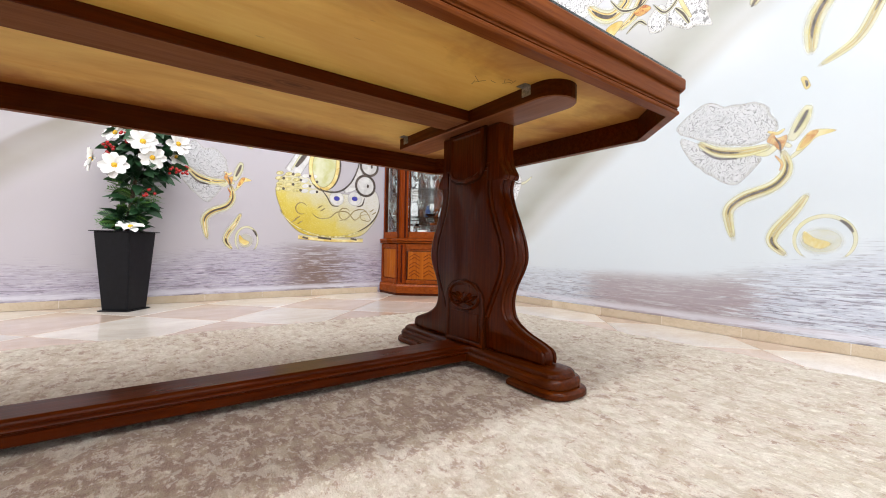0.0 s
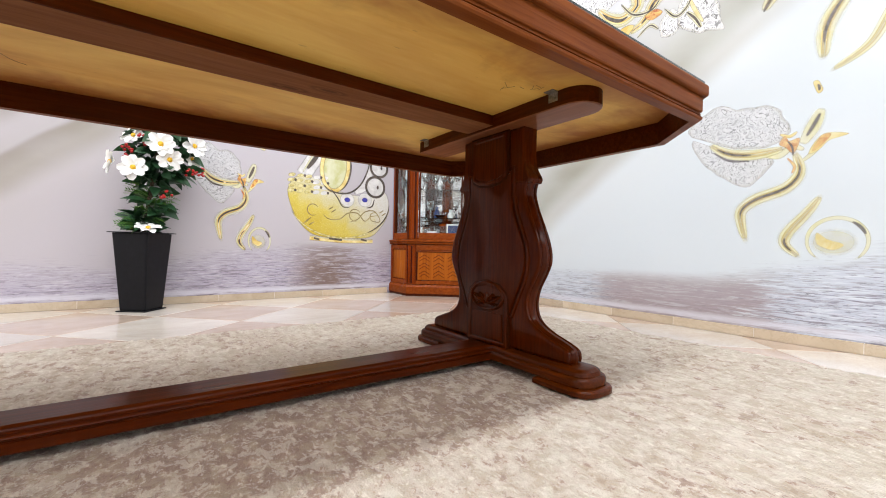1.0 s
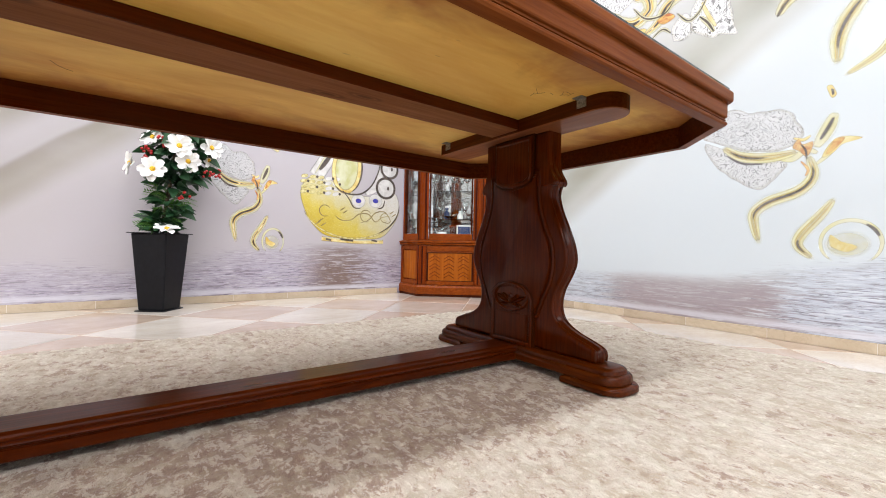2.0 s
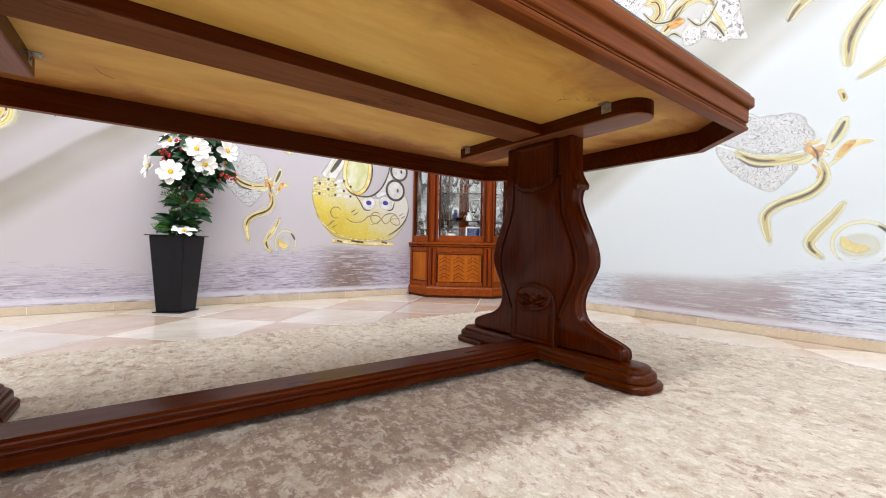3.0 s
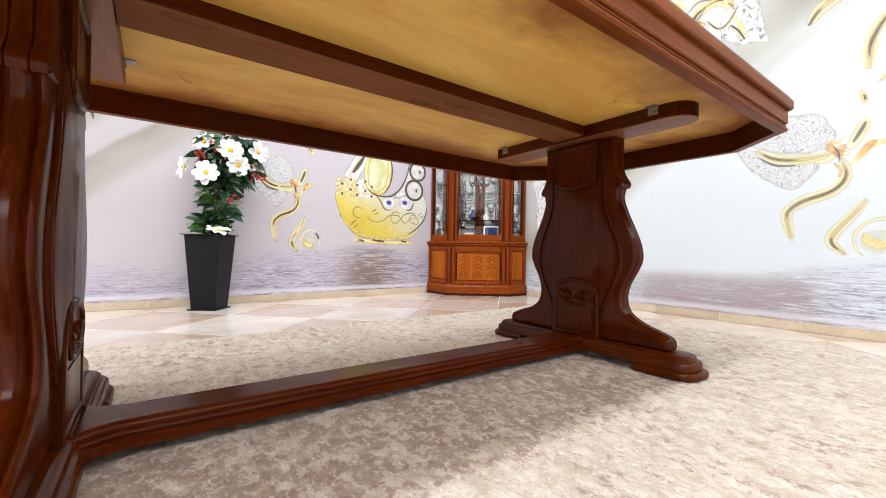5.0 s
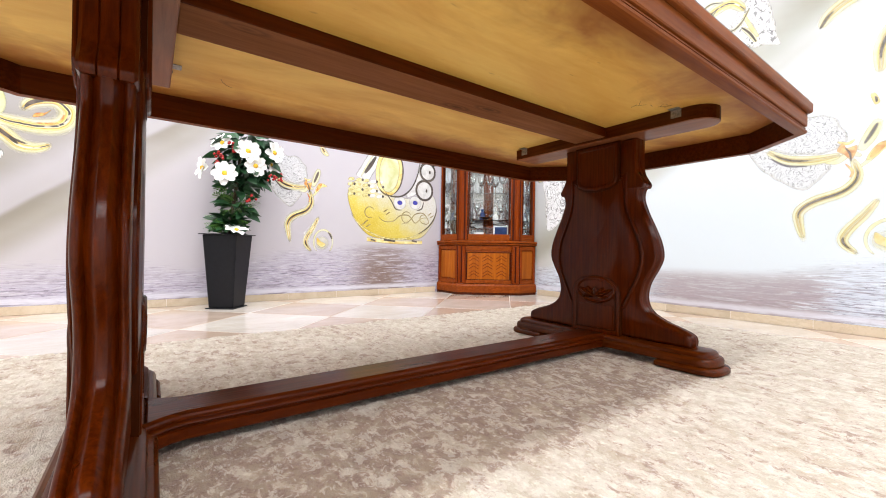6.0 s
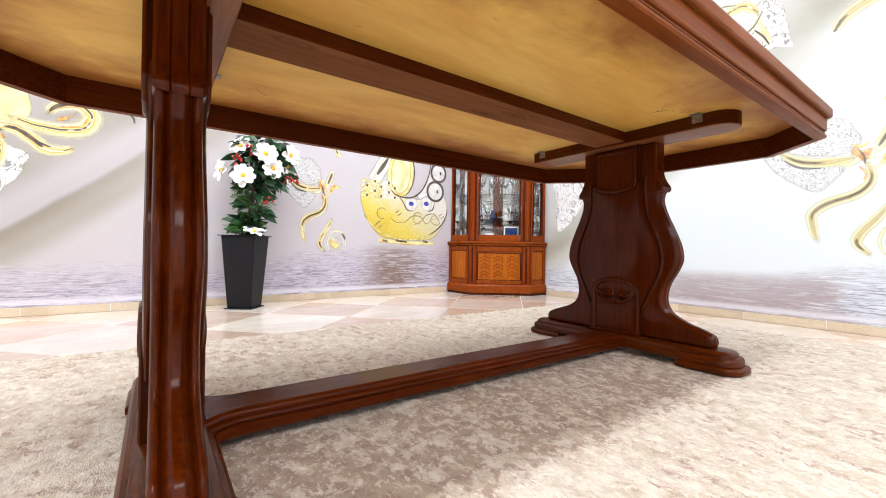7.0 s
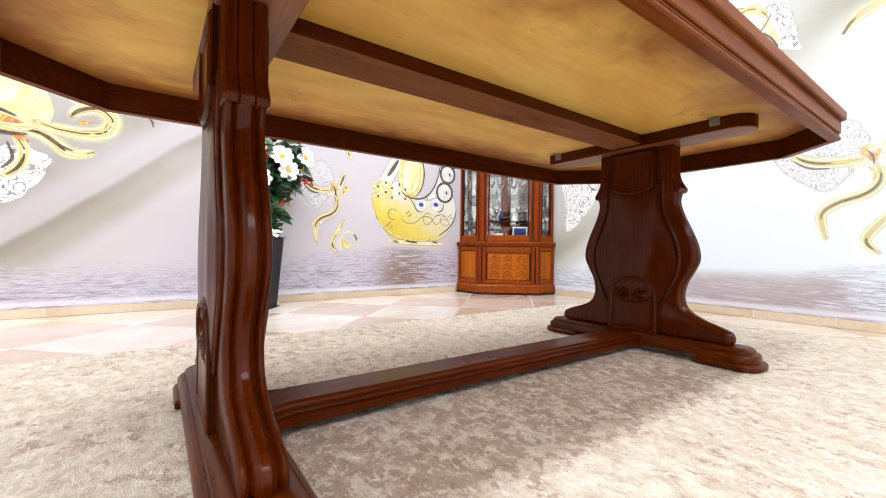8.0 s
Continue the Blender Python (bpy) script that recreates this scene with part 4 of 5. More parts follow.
v = thing("wooden_box", on(*FR) @ pose(0.26, -0.17, 0.434), "small dark wooden box inside the cabinet", "box")
part("case", box(fresh(), -0.03, 0.03, -0.03, 0.03, 0, 0.10, 0.003), cab_dark, v)
part("lid", box(fresh(), -0.033, 0.033, -0.033, 0.033, 0.1002, 0.115, 0.003), cab_z, v)
v = thing("porcelain_cup", on(*FR) @ pose(0.17, -0.13, 0.434), "white porcelain cup inside the cabinet", "cup")
part("cup", turned(fresh(), [(0.02, 0), (0.022, 0.004), (0.035, 0.03), (0.04, 0.06), (0.037, 0.06), (0.03, 0.03), (0.01, 0.008)], 18), porcelain, v, smooth=True)

# ---- printed motifs of the mural ----
def soft_ink(n, inner, outer):
    """Ink that thins out towards the edge of its motif: the second map coordinate runs from 0 inside to 1 on the outline."""
    uv = n.add("ShaderNodeUVMap")
    uv.uv_map = "ink"
    sep = n.add("ShaderNodeSeparateXYZ")
    n.put(sep.inputs[0], uv.outputs[0])
    u, v = sep.outputs[0], sep.outputs[1]
    edge = n.ramp(n.math("ABSOLUTE", v), [(inner, 1.0), (outer, 0.0)], "EASE")
    ends = n.ramp(n.math("MULTIPLY", n.math("ABSOLUTE", n.math("SUBTRACT", u, 0.5)), 2.0), [(0.80, 1.0), (1.0, 0.0)], "EASE")
    return u, v, edge, ends


def print_mat(name, a, b, scale=14, strength=1.0, inner=0.35):
    n = Nodes(name, 0.5)
    f = n.noise(n.scaled((scale,) * 3), 1.0, 4, 0.6, 0.8)
    u, v, edge, ends = soft_ink(n, inner, 1.0)
    n.put(n.b.inputs["Alpha"], n.math("MULTIPLY", n.math("MULTIPLY", edge, ends), strength))
    return n.colour(n.ramp(f, [(0.36, a), (0.62, b)]))


def glass_ribbon(name, opacity, darkness):
    """Printed glass rod: lemon glow, gold and amber flanks, a pale core and a broken dark streak."""
    n = Nodes(name, 0.5)
    u, v, edge, ends = soft_ink(n, 0.5, 1.0)
    wob = n.noise(n.scaled((9, 9, 9)), 1.0, 3)
    t = n.math("ADD", n.math("ADD", n.math("MULTIPLY", v, 0.5), 0.5), n.math("MULTIPLY", n.math("SUBTRACT", wob, 0.5), 0.5))
    c = n.ramp(t, [(0.10, (0.80, 0.78, 0.45)), (0.26, (0.76, 0.60, 0.16)), (0.33, (0.46, 0.22, 0.05)), (0.40, (0.80, 0.70, 0.35)), (0.52, (0.84, 0.81, 0.68)), (0.70, (0.74, 0.55, 0.14)), (0.78, (0.58, 0.36, 0.10)), (0.92, (0.81, 0.79, 0.50))])
    streak = n.math("MULTIPLY", n.ramp(t, [(0.42, 0.0), (0.47, 1.0), (0.60, 1.0), (0.66, 0.0)]), n.ramp(n.noise(n.scaled((13, 13, 13), loc=(3, 1, 2)), 1.0, 2), [(0.42, 0.0), (0.48, darkness)]))
    c = n.mix(streak, c, (0.055, 0.045, 0.05))
    n.put(n.b.inputs["Alpha"], n.math("MULTIPLY", n.math("MULTIPLY", edge, ends), opacity))
    return n.colour(c)


rod = glass_ribbon("print_glass_rod", 0.95, 1.0)
rod_glare = glass_ribbon("print_glass_rod_glare", 0.42, 0.5)
gold = print_mat("print_gold", (0.62, 0.42, 0.08), (0.80, 0.70, 0.34))
halo = print_mat("print_pale_gold", (0.78, 0.74, 0.40), (0.80, 0.78, 0.58), strength=0.7)
dark_glare = print_mat("print_dark_glare", (0.06, 0.055, 0.07), (0.20, 0.18, 0.19), 22, 0.7, 0.3)
amber_glare = print_mat("print_amber_glare", (0.60, 0.28, 0.12), (0.82, 0.60, 0.26), 34, 0.7)
gold_glare = print_mat("print_gold_glare", (0.74, 0.58, 0.20), (0.84, 0.76, 0.42), strength=0.75)
dark = print_mat("print_dark", (0.035, 0.025, 0.02), (0.13, 0.10, 0.08), 22, 0.9, 0.55)
amber = print_mat("print_amber", (0.46, 0.10, 0.02), (0.80, 0.52, 0.14), 34, 0.9)
pearl = print_mat("print_pearl", (0.52, 0.51, 0.50), (0.70, 0.69, 0.68), 20, inner=0.7)
mint = print_mat("print_mint", (0.50, 0.50, 0.22), (0.64, 0.64, 0.46), 8)
blue = print_mat("print_blue", (0.02, 0.02, 0.25), (0.06, 0.06, 0.4))


def crystal_print(name, strength, deep, size):
    n = Nodes(name, 0.5)
    u, v, edge, ends = soft_ink(n, 0.6, 1.0)
    f = n.noise(n.scaled((size,) * 3), 1.0, 2, 0.5, 2.2)
    g = n.noise(n.scaled((size * 2.3,) * 3), 1.0, 2, 0.5, 1.6)
    c = n.ramp(f, [(0.30, (0.55, 0.55, 0.57)), (0.38, (0.80, 0.80, 0.82)), (0.455, (0.84, 0.84, 0.85)), (0.475, (deep, deep, deep)), (0.492, (deep, deep, deep)), (0.515, (0.86, 0.86, 0.87)), (0.62, (0.76, 0.76, 0.77)), (0.68, (deep * 1.7, deep * 1.7, deep * 1.7))])
    c = n.mix(n.ramp(g, [(0.455, 0.0), (0.48, 0.4), (0.50, 0.0)]), c, (deep * 1.3, deep * 1.3, deep * 1.35))
    c = n.mix(n.ramp(n.math("ABSOLUTE", v), [(0.15, 0.0), (0.6, 0.5), (0.8, 0.0)]), c, (0.44, 0.41, 0.31))
    n.put(n.b.inputs["Alpha"], n.math("MULTIPLY", edge, strength))
    return n.colour(c)


crystal = crystal_print("print_crystal", 0.95, 0.15, 13)
crystal_pale = crystal_print("print_crystal_pale", 0.62, 0.30, 21)
# paler copies of the inks that paint in the east wall's glare
GLARE_INK = {"print_dark": dark_glare, "print_amber": amber_glare, "print_gold": gold_glare, "print_glass_rod": rod_glare, "print_crystal": crystal_pale}


def basket_print():
    n = Nodes("print_basket", 0.5)
    ink_u, ink_v, edge, ends = soft_ink(n, 0.3, 1.0)
    n.put(n.b.inputs["Alpha"], edge)
    x, y, z = n.axes()
    g = n.math("ADD", n.math("MULTIPLY", n.math("SUBTRACT", x, 0.40), 0.9), n.math("MULTIPLY", n.math("SUBTRACT", z, 0.43), 1.55))
    cloud = n.noise(n.scaled((9, 9, 9)), 1.0, 4)
    g = n.math("ADD", g, n.math("MULTIPLY", n.math("SUBTRACT", cloud, 0.5), 0.5))
    c = n.ramp(g, [(0.06, (0.26, 0.17, 0.01)), (0.22, (0.54, 0.39, 0.02)), (0.46, (0.62, 0.50, 0.08)), (0.66, (0.60, 0.55, 0.30)), (0.86, (0.62, 0.60, 0.52)), (1.0, (0.66, 0.65, 0.62))])
    grit = n.noise(n.scaled((150, 150, 150)), 1.0, 2)
    c = n.mix(n.ramp(grit, [(0.36, 0.5), (0.48, 0.0)]), c, (0.42, 0.32, 0.06))
    c = n.mix(n.ramp(grit, [(0.58, 0.0), (0.7, 0.5)]), c, (0.82, 0.78, 0.5))
    return n.colour(c)


basket = basket_print()
olive = print_mat("print_olive", (0.42, 0.34, 0.08), (0.72, 0.66, 0.36), 40)
wash = print_mat("print_wash", (0.74, 0.71, 0.46), (0.74, 0.73, 0.62), 10, 0.4, 0.1)


def far(u, v, w):
    return (u, YF - w, v)


def east(u, v, w):
    return (XR - w, -u, v)


WALL = {far: wall_far, east: wall_right}


PRINTS = [0]


def lift(layer):
    PRINTS[0] += 1
    return 0.0004 + layer * 0.00022 + (PRINTS[0] % 9) * 0.00002


def tone(material, wall, pts):
    """Glare on the nearer half of the east wall is painted as paler ink; the crystal beside the planter is pale too."""
    if wall is far:
        return crystal_pale if material is crystal and pts[0][0] > -1.0 else material
    return GLARE_INK.get(material.name, material) if pts[0][0] > -1.25 else material


def inked(bm, coords):
    """Gives every corner its ink coordinates: coords maps a vertex to (along, across)."""
    layer = bm.loops.layers.uv.new("ink")
    for f in bm.faces:
        for l in f.loops:
            l[layer].uv = coords[l.vert]
    return bm


def ribbon(name, wall, pts, width, material, layer, swell=True):
    p = spline(pts, 8)
    bm, rows, coords, up = fresh(), [], {}, lift(layer)
    for i, q in enumerate(p):
        d = (p[min(i + 1, len(p) - 1)] - p[max(i - 1, 0)]).normalized()
        t = i / (len(p) - 1)
        w = width * (0.25 + 0.75 * math.sin(math.pi * t) ** 0.6 if swell else 1) / 2 * 1.2
        row = []
        for g in (-1, 0, 1):
            vert = bm.verts.new(wall(q.x - d.y * w * g, q.y + d.x * w * g, up))
            coords[vert] = (t if swell else 0.5, g)
            row.append(vert)
        rows.append(row)
    for a, b in zip(rows, rows[1:]):
        for i in range(2):
            bm.faces.new((a[i], a[i + 1], b[i + 1], b[i]))
    return part(name, inked(bm, coords), tone(material, wall, pts), WALL[wall])


def blob(name, wall, pts, material, layer, rough=0.0):
    rr = random.Random(len(pts) * 7 + int(abs(pts[0][0]) * 1000))
    p = [Vector(q) for q in spline(pts, 6, True)]
    if area2(p) < 0:
        p.reverse()
    mid = sum(p, Vector((0, 0))) / len(p)
    size = sum((q - mid).length for q in p) / len(p)
    if rough:
        ph = rr.uniform(0, 6)
        p = [q + (q - mid).normalized() * size * (0.03 * math.sin(ph + i * 0.75) + 0.012 * math.sin(ph + i * 1.4)) for i, q in enumerate(p)]
    soft = min(0.022, size * 0.4)
    bm, coords, up = fresh(), {}, lift(layer)
    outer, inner = [], []
    for q in p:
        r = (q - mid)
        a = bm.verts.new(wall(q.x, q.y, up))
        i = mid + r * max(0.3, 1 - soft / max(r.length, 1e-4))
        b = bm.verts.new(wall(i.x, i.y, up))
        coords[a], coords[b] = (0.5, 1), (0.5, 0)
        outer.append(a)
        inner.append(b)
    k = len(p)
    for i in range(k):
        j = (i + 1) % k
        bm.faces.new((outer[i], outer[j], inner[j], inner[i]))
    core = bm.faces.new(inner)
    bmesh.ops.triangulate(bm, faces=[core])
    return part(name, inked(bm, coords), tone(material, wall, pts), WALL[wall])


def ellipse(c, rx, ry, k=10, turn=0):
    ct, st = math.cos(radians(turn)), math.sin(radians(turn))
    out = []
    for i in range(k):
        a = 2 * math.pi * i / k
        x, y = rx * math.cos(a), ry * math.sin(a)
        out.append((c[0] + x * ct - y * st, c[1] + x * st + y * ct))
    return out


def hoop(name, wall, c, rx, ry, width, material, layer, start=0, sweep=360, turn=0):
    k = 14
    ct, st = math.cos(radians(turn)), math.sin(radians(turn))
    pts = []
    for i in range(k + 1):
        a = radians(start + sweep * i / k)
        x, y = rx * math.cos(a), ry * math.sin(a)
        pts.append((c[0] + x * ct - y * st, c[1] + x * st + y * ct))
    return ribbon(name, wall, pts, width, material, layer, sweep < 360)


def swirl(wall, pts, width, dark_part=(0.25, 0.8)):
    """A printed glass rod in its lemon glow, with a dark streak along a stretch of it."""
    ribbon("pale_ribbon", wall, pts, width * 1.9, halo, 1)
    ribbon("glass_rod", wall, pts, width * 0.95, rod, 2)
    q = spline(pts, 8)
    k = len(q)
    cut = q[int(k * dark_part[0]):int(k * dark_part[1])]
    if len(cut) > 3:
        ribbon("dark_streak", wall, [tuple(c) for c in cut[::3]], width * 0.42, dark, 3)


def bloom(wall, o, sx, sy):
    """One flower motif: two crystal lobes, an amber knot, a curled tail and a drop. o: the knot; sx, sy: the print's stretch."""
    f = lambda pts: [(o[0] + u * sx, o[1] + v * sy) for u, v in pts]
    blob("crystal_lobe", wall, f([(-0.46, 0.13), (-0.42, 0.20), (-0.30, 0.24), (-0.22, 0.205), (-0.10, 0.20), (-0.03, 0.14), (-0.005, 0.07), (-0.04, 0.03), (-0.16, 0.01), (-0.32, 0.06)]), crystal, 0.6, 0.004)
    blob("crystal_lobe", wall, f([(-0.45, 0.10), (-0.38, -0.03), (-0.30, -0.09), (-0.20, -0.15), (-0.11, -0.11), (-0.07, -0.04), (-0.14, 0.0), (-0.32, 0.05)]), crystal, 0.6, 0.004)
    swirl(wall, f([(-0.36, 0.07), (-0.26, 0.01), (-0.14, -0.01), (-0.02, 0.0)]), 0.03 * sy, (0.15, 0.7))
    ribbon("dark_streak", wall, f([(-0.34, 0.03), (-0.26, -0.02), (-0.16, -0.035)]), 0.012 * sy, dark, 3)
    blob("amber_knot", wall, f([(-0.055, 0.02), (-0.03, 0.055), (-0.012, 0.03), (0.03, 0.035), (0.028, 0.0), (0.005, -0.03), (-0.025, -0.005)]), amber, 4)
    blob("gold_petal", wall, f([(0.055, -0.04), (0.085, 0.02), (0.13, 0.04), (0.20, 0.02), (0.135, 0.005), (0.095, -0.03)]), gold, 3)
    blob("amber_petal", wall, f([(0.07, -0.03), (0.10, 0.03), (0.14, 0.03), (0.11, -0.01)]), amber, 4)
    ribbon("gold_ribbon", wall, f([(-0.05, 0.06), (-0.01, 0.045), (0.02, 0.06)]), 0.016 * sy, gold, 3)
    ribbon("pale_ribbon", wall, f([(-0.11, -0.02), (-0.05, -0.03), (0.0, 0.0), (0.05, -0.02)]), 0.03 * sy, halo, 1)
    ribbon("pale_ribbon", wall, f([(0.03, -0.07), (0.08, -0.03), (0.13, 0.03)]), 0.02 * sy, halo, 1)
    ribbon("pale_ribbon", wall, f([(0.035, 0.0), (0.075, 0.07), (0.105, 0.14)]), 0.055 * sy, halo, 1)
    ribbon("amber_streak", wall, f([(-0.02, -0.04), (0.01, -0.08), (0.0, -0.11)]), 0.012 * sy, amber, 4)
    ribbon("dark_streak", wall, f([(-0.02, 0.03), (0.0, 0.0), (0.005, -0.04)]), 0.010 * sy, dark, 5)
    ribbon("dark_streak", wall, f([(0.05, 0.03), (0.08, 0.08), (0.10, 0.12)]), 0.018 * sy, dark, 4)
    swirl(wall, f([(0.0, 0.0), (0.03, -0.10), (-0.02, -0.165), (-0.14, -0.205), (-0.20, -0.25), (-0.20, -0.31), (-0.175, -0.40)]), 0.031 * sy, (0.10, 0.80))
    swirl(wall, f([(0.11, -0.20), (0.06, -0.27), (-0.01, -0.35), (-0.02, -0.40), (0.04, -0.455)]), 0.026 * sy, (0.6, 0.95))
    blob("pale_wash", wall, ellipse((o[0] + 0.15 * sx, o[1] - 0.39 * sy), 0.085 * sx, 0.058 * sy), wash, 0.5)
    hoop("pale_hoop", wall, (o[0] + 0.16 * sx, o[1] - 0.385 * sy), 0.100 * sx, 0.088 * sy, 0.018 * sy, halo, 1, -60, 300)
    hoop("dark_streak", wall, (o[0] + 0.16 * sx, o[1] - 0.385 * sy), 0.096 * sx, 0.084 * sy, 0.014 * sy, dark, 2, 15, 45)
    blob("gold_heart", wall, f([(0.09, -0.35), (0.13, -0.375), (0.19, -0.40), (0.15, -0.425), (0.09, -0.40)]), gold, 2)


bloom(far, (0.125, 0.760), 0.66, 0.97)
bloom(east, (-0.835, 0.802), 0.85, 1.0)
# high cluster and falling ribbons on the east wall
blob("crystal_lobe", east, [(-1.29, 1.50), (-1.22, 1.43), (-1.15, 1.41), (-1.085, 1.395), (-1.10, 1.46), (-1.11, 1.56), (-1.15, 1.66), (-1.22, 1.69), (-1.28, 1.62)], crystal, 0.6, 0.002)
blob("crystal_lobe", east, [(-1.37, 1.47), (-1.30, 1.46), (-1.27, 1.53), (-1.32, 1.60), (-1.38, 1.55)], crystal, 0.6, 0.004)
blob("crystal_lobe", east, [(-1.9, 1.72), (-1.7, 1.74), (-1.55, 1.86), (-1.7, 2.0), (-1.95, 1.95)], crystal, 0.6, 0.005)
swirl(east, [(-1.75, 1.80), (-1.66, 1.70), (-1.58, 1.66), (-1.50, 1.70), (-1.52, 1.78), (-1.60, 1.80)], 0.05, (0.1, 0.5))
swirl(east, [(-1.55, 1.56), (-1.46, 1.60), (-1.40, 1.68), (-1.30, 1.70), (-1.22, 1.62)], 0.04, (0.2, 0.6))
blob("gold_petal", east, [(-1.62, 1.60), (-1.56, 1.62), (-1.51, 1.60), (-1.55, 1.55), (-1.60, 1.53)], gold, 3)
blob("amber_petal", east, [(-1.46, 1.62), (-1.40, 1.64), (-1.36, 1.60), (-1.42, 1.58)], amber, 4)
swirl(east, [(-0.94, 1.40), (-0.90, 1.46), (-0.82, 1.50), (-0.70, 1.50)], 0.035, (0.0, 0.4))
swirl(east, [(-0.64, 1.40), (-0.70, 1.33), (-0.74, 1.24), (-0.745, 1.12)], 0.036, (0.2, 0.85))
swirl(east, [(-0.50, 1.36), (-0.56, 1.26), (-0.62, 1.14), (-0.73, 1.07)], 0.022, (0.2, 0.55))
blob("dark_streak", east, [(-0.762, 1.035), (-0.752, 1.03), (-0.750, 1.012), (-0.758, 1.008)], dark, 4)
blob("gold_petal", east, [(-0.775, 1.05), (-0.757, 1.05), (-0.742, 1.01), (-0.757, 0.995), (-0.77, 1.02)], gold, 3)
swirl(east, [(-0.45, 1.15), (-0.36, 1.25), (-0.30, 1.4)], 0.04)
for pts, w in (([(-1.60, 1.76), (-1.52, 1.66), (-1.42, 1.64), (-1.36, 1.70)], 0.016), ([(-1.50, 1.52), (-1.43, 1.56), (-1.38, 1.52)], 0.014), ([(-1.36, 1.62), (-1.30, 1.55), (-1.25, 1.57), (-1.21, 1.64)], 0.014),
               ([(-1.25, 1.55), (-1.21, 1.50), (-1.18, 1.44)], 0.018), ([(-1.46, 1.70), (-1.40, 1.74), (-1.33, 1.72)], 0.012)):
    ribbon("dark_streak", east, pts, w * 0.6, dark, 5)
    ribbon("pale_ribbon", east, pts, w * 1.7, halo, 3)
ribbon("gold_ribbon", east, [(-1.24, 1.62), (-1.21, 1.54), (-1.17, 1.46)], 0.022, gold, 4)
# motif beside the cabinet
blob("crystal_lobe", east, [(-2.56, 0.93), (-2.40, 0.95), (-2.24, 0.87), (-2.28, 0.68), (-2.50, 0.50), (-2.53, 0.62), (-2.55, 0.78)], crystal, 0.6, 0.006)
swirl(east, [(-2.62, 0.90), (-2.50, 0.97), (-2.38, 1.02)], 0.04)
ribbon("pale_ribbon", east, [(-2.34, 0.88), (-2.27, 0.82), (-2.20, 0.815), (-2.13, 0.85)], 0.024, halo, 1)
ribbon("dark_streak", east, [(-2.33, 0.875), (-2.28, 0.82), (-2.23, 0.81)], 0.009, dark, 2)
# basket on the north wall
blob("basket_body", far, [(0.398, 0.745), (0.435, 0.60), (0.50, 0.50), (0.60, 0.432), (0.80, 0.418), (1.02, 0.430), (1.13, 0.52), (1.185, 0.63), (1.19, 0.73), (1.15, 0.80), (1.06, 0.77), (0.93, 0.755), (0.80, 0.77), (0.70, 0.80), (0.60, 0.85), (0.46, 0.85)], basket, 0.5)
hoop("basket_outline", far, (0.80, 0.70), 0.392, 0.275, 0.014, olive, 2, 195, 165)
hoop("dark_streak", far, (0.80, 0.70), 0.388, 0.270, 0.012, dark, 3, -60, 62)
ribbon("basket_foot", far, [(0.56, 0.418), (0.80, 0.402), (1.05, 0.405)], 0.034, gold, 1, False)
ribbon("pale_ribbon", far, [(0.57, 0.428), (0.80, 0.412), (1.04, 0.416)], 0.009, halo, 2, False)
for a, b in ((0.59, 0.63), (0.70, 0.80), (0.95, 1.0)):
    ribbon("dark_streak", far, [(a, 0.417), (b, 0.408)], 0.014, dark, 3, False)
for r in range(4):
    for c in range(5):
        u, v2 = 0.425 + 0.058 * c + 0.006 * (r % 2), 0.745 + 0.036 * r
        blob("woven_bead", far, ellipse((u, v2), 0.027, 0.015, 8, 15), olive if c < 3 else pearl, 2)
        if (r + c) % 2 == 0:
            blob("dark_gap", far, ellipse((u + 0.03, v2 + 0.002), 0.010, 0.011, 8), dark, 3)
ribbon("handle", far, [(0.51, 0.86), (0.57, 0.96), (0.63, 1.06), (0.72, 1.17), (0.85, 1.26)], 0.10, pearl, 1, False)
ribbon("dark_streak", far, [(0.53, 0.90), (0.58, 0.97), (0.63, 1.05)], 0.032, dark, 2)
ribbon("pale_ribbon", far, [(0.50, 0.87), (0.555, 0.97), (0.60, 1.05)], 0.016, halo, 2)
blob("hoop_fill", far, ellipse((0.74, 0.94), 0.10, 0.17, 10, -6), mint, 1.5)
hoop("gold_hoop", far, (0.74, 0.94), 0.10, 0.17, 0.034, gold, 2.5, turn=-6)
hoop("dark_streak", far, (0.755, 0.94), 0.105, 0.175, 0.012, dark, 3.5, -70, 140, -6)
ribbon("dark_streak", far, [(0.64, 0.82), (0.70, 0.77), (0.80, 0.755), (0.88, 0.78), (0.95, 0.85), (1.0, 0.96), (1.02, 1.08)], 0.014, dark, 3)
ribbon("neck", far, [(0.88, 0.765), (0.97, 0.82), (1.01, 0.92), (1.03, 1.05)], 0.06, pearl, 1)
for u, v2, r in ((1.065, 0.83, 0.078), (1.095, 0.985, 0.072), (1.15, 1.12, 0.07)):
    blob("bubble", far, ellipse((u, v2), r, r), pearl, 2)
    hoop("bubble_rim", far, (u, v2), r, r, 0.020, dark, 3)
    blob("bubble_core", far, ellipse((u + 0.02, v2), 0.010, 0.016, 8), dark, 3.5)
for u, v2 in ((0.836, 0.712), (0.978, 0.722)):
    blob("bubble", far, ellipse((u, v2), 0.058, 0.055), pearl, 2)
    blob("blue_gem", far, ellipse((u, v2), 0.026, 0.02, 8), blue, 3)
ribbon("dark_streak", far, [(0.70, 0.79), (0.76, 0.72), (0.80, 0.66), (0.86, 0.655)], 0.010, dark, 3)
ribbon("dark_streak", far, [(0.99, 0.66), (1.04, 0.68), (1.06, 0.74)], 0.012, dark, 3)
tan = print_mat("print_tan", (0.16, 0.11, 0.03), (0.40, 0.32, 0.14), inner=0.5)
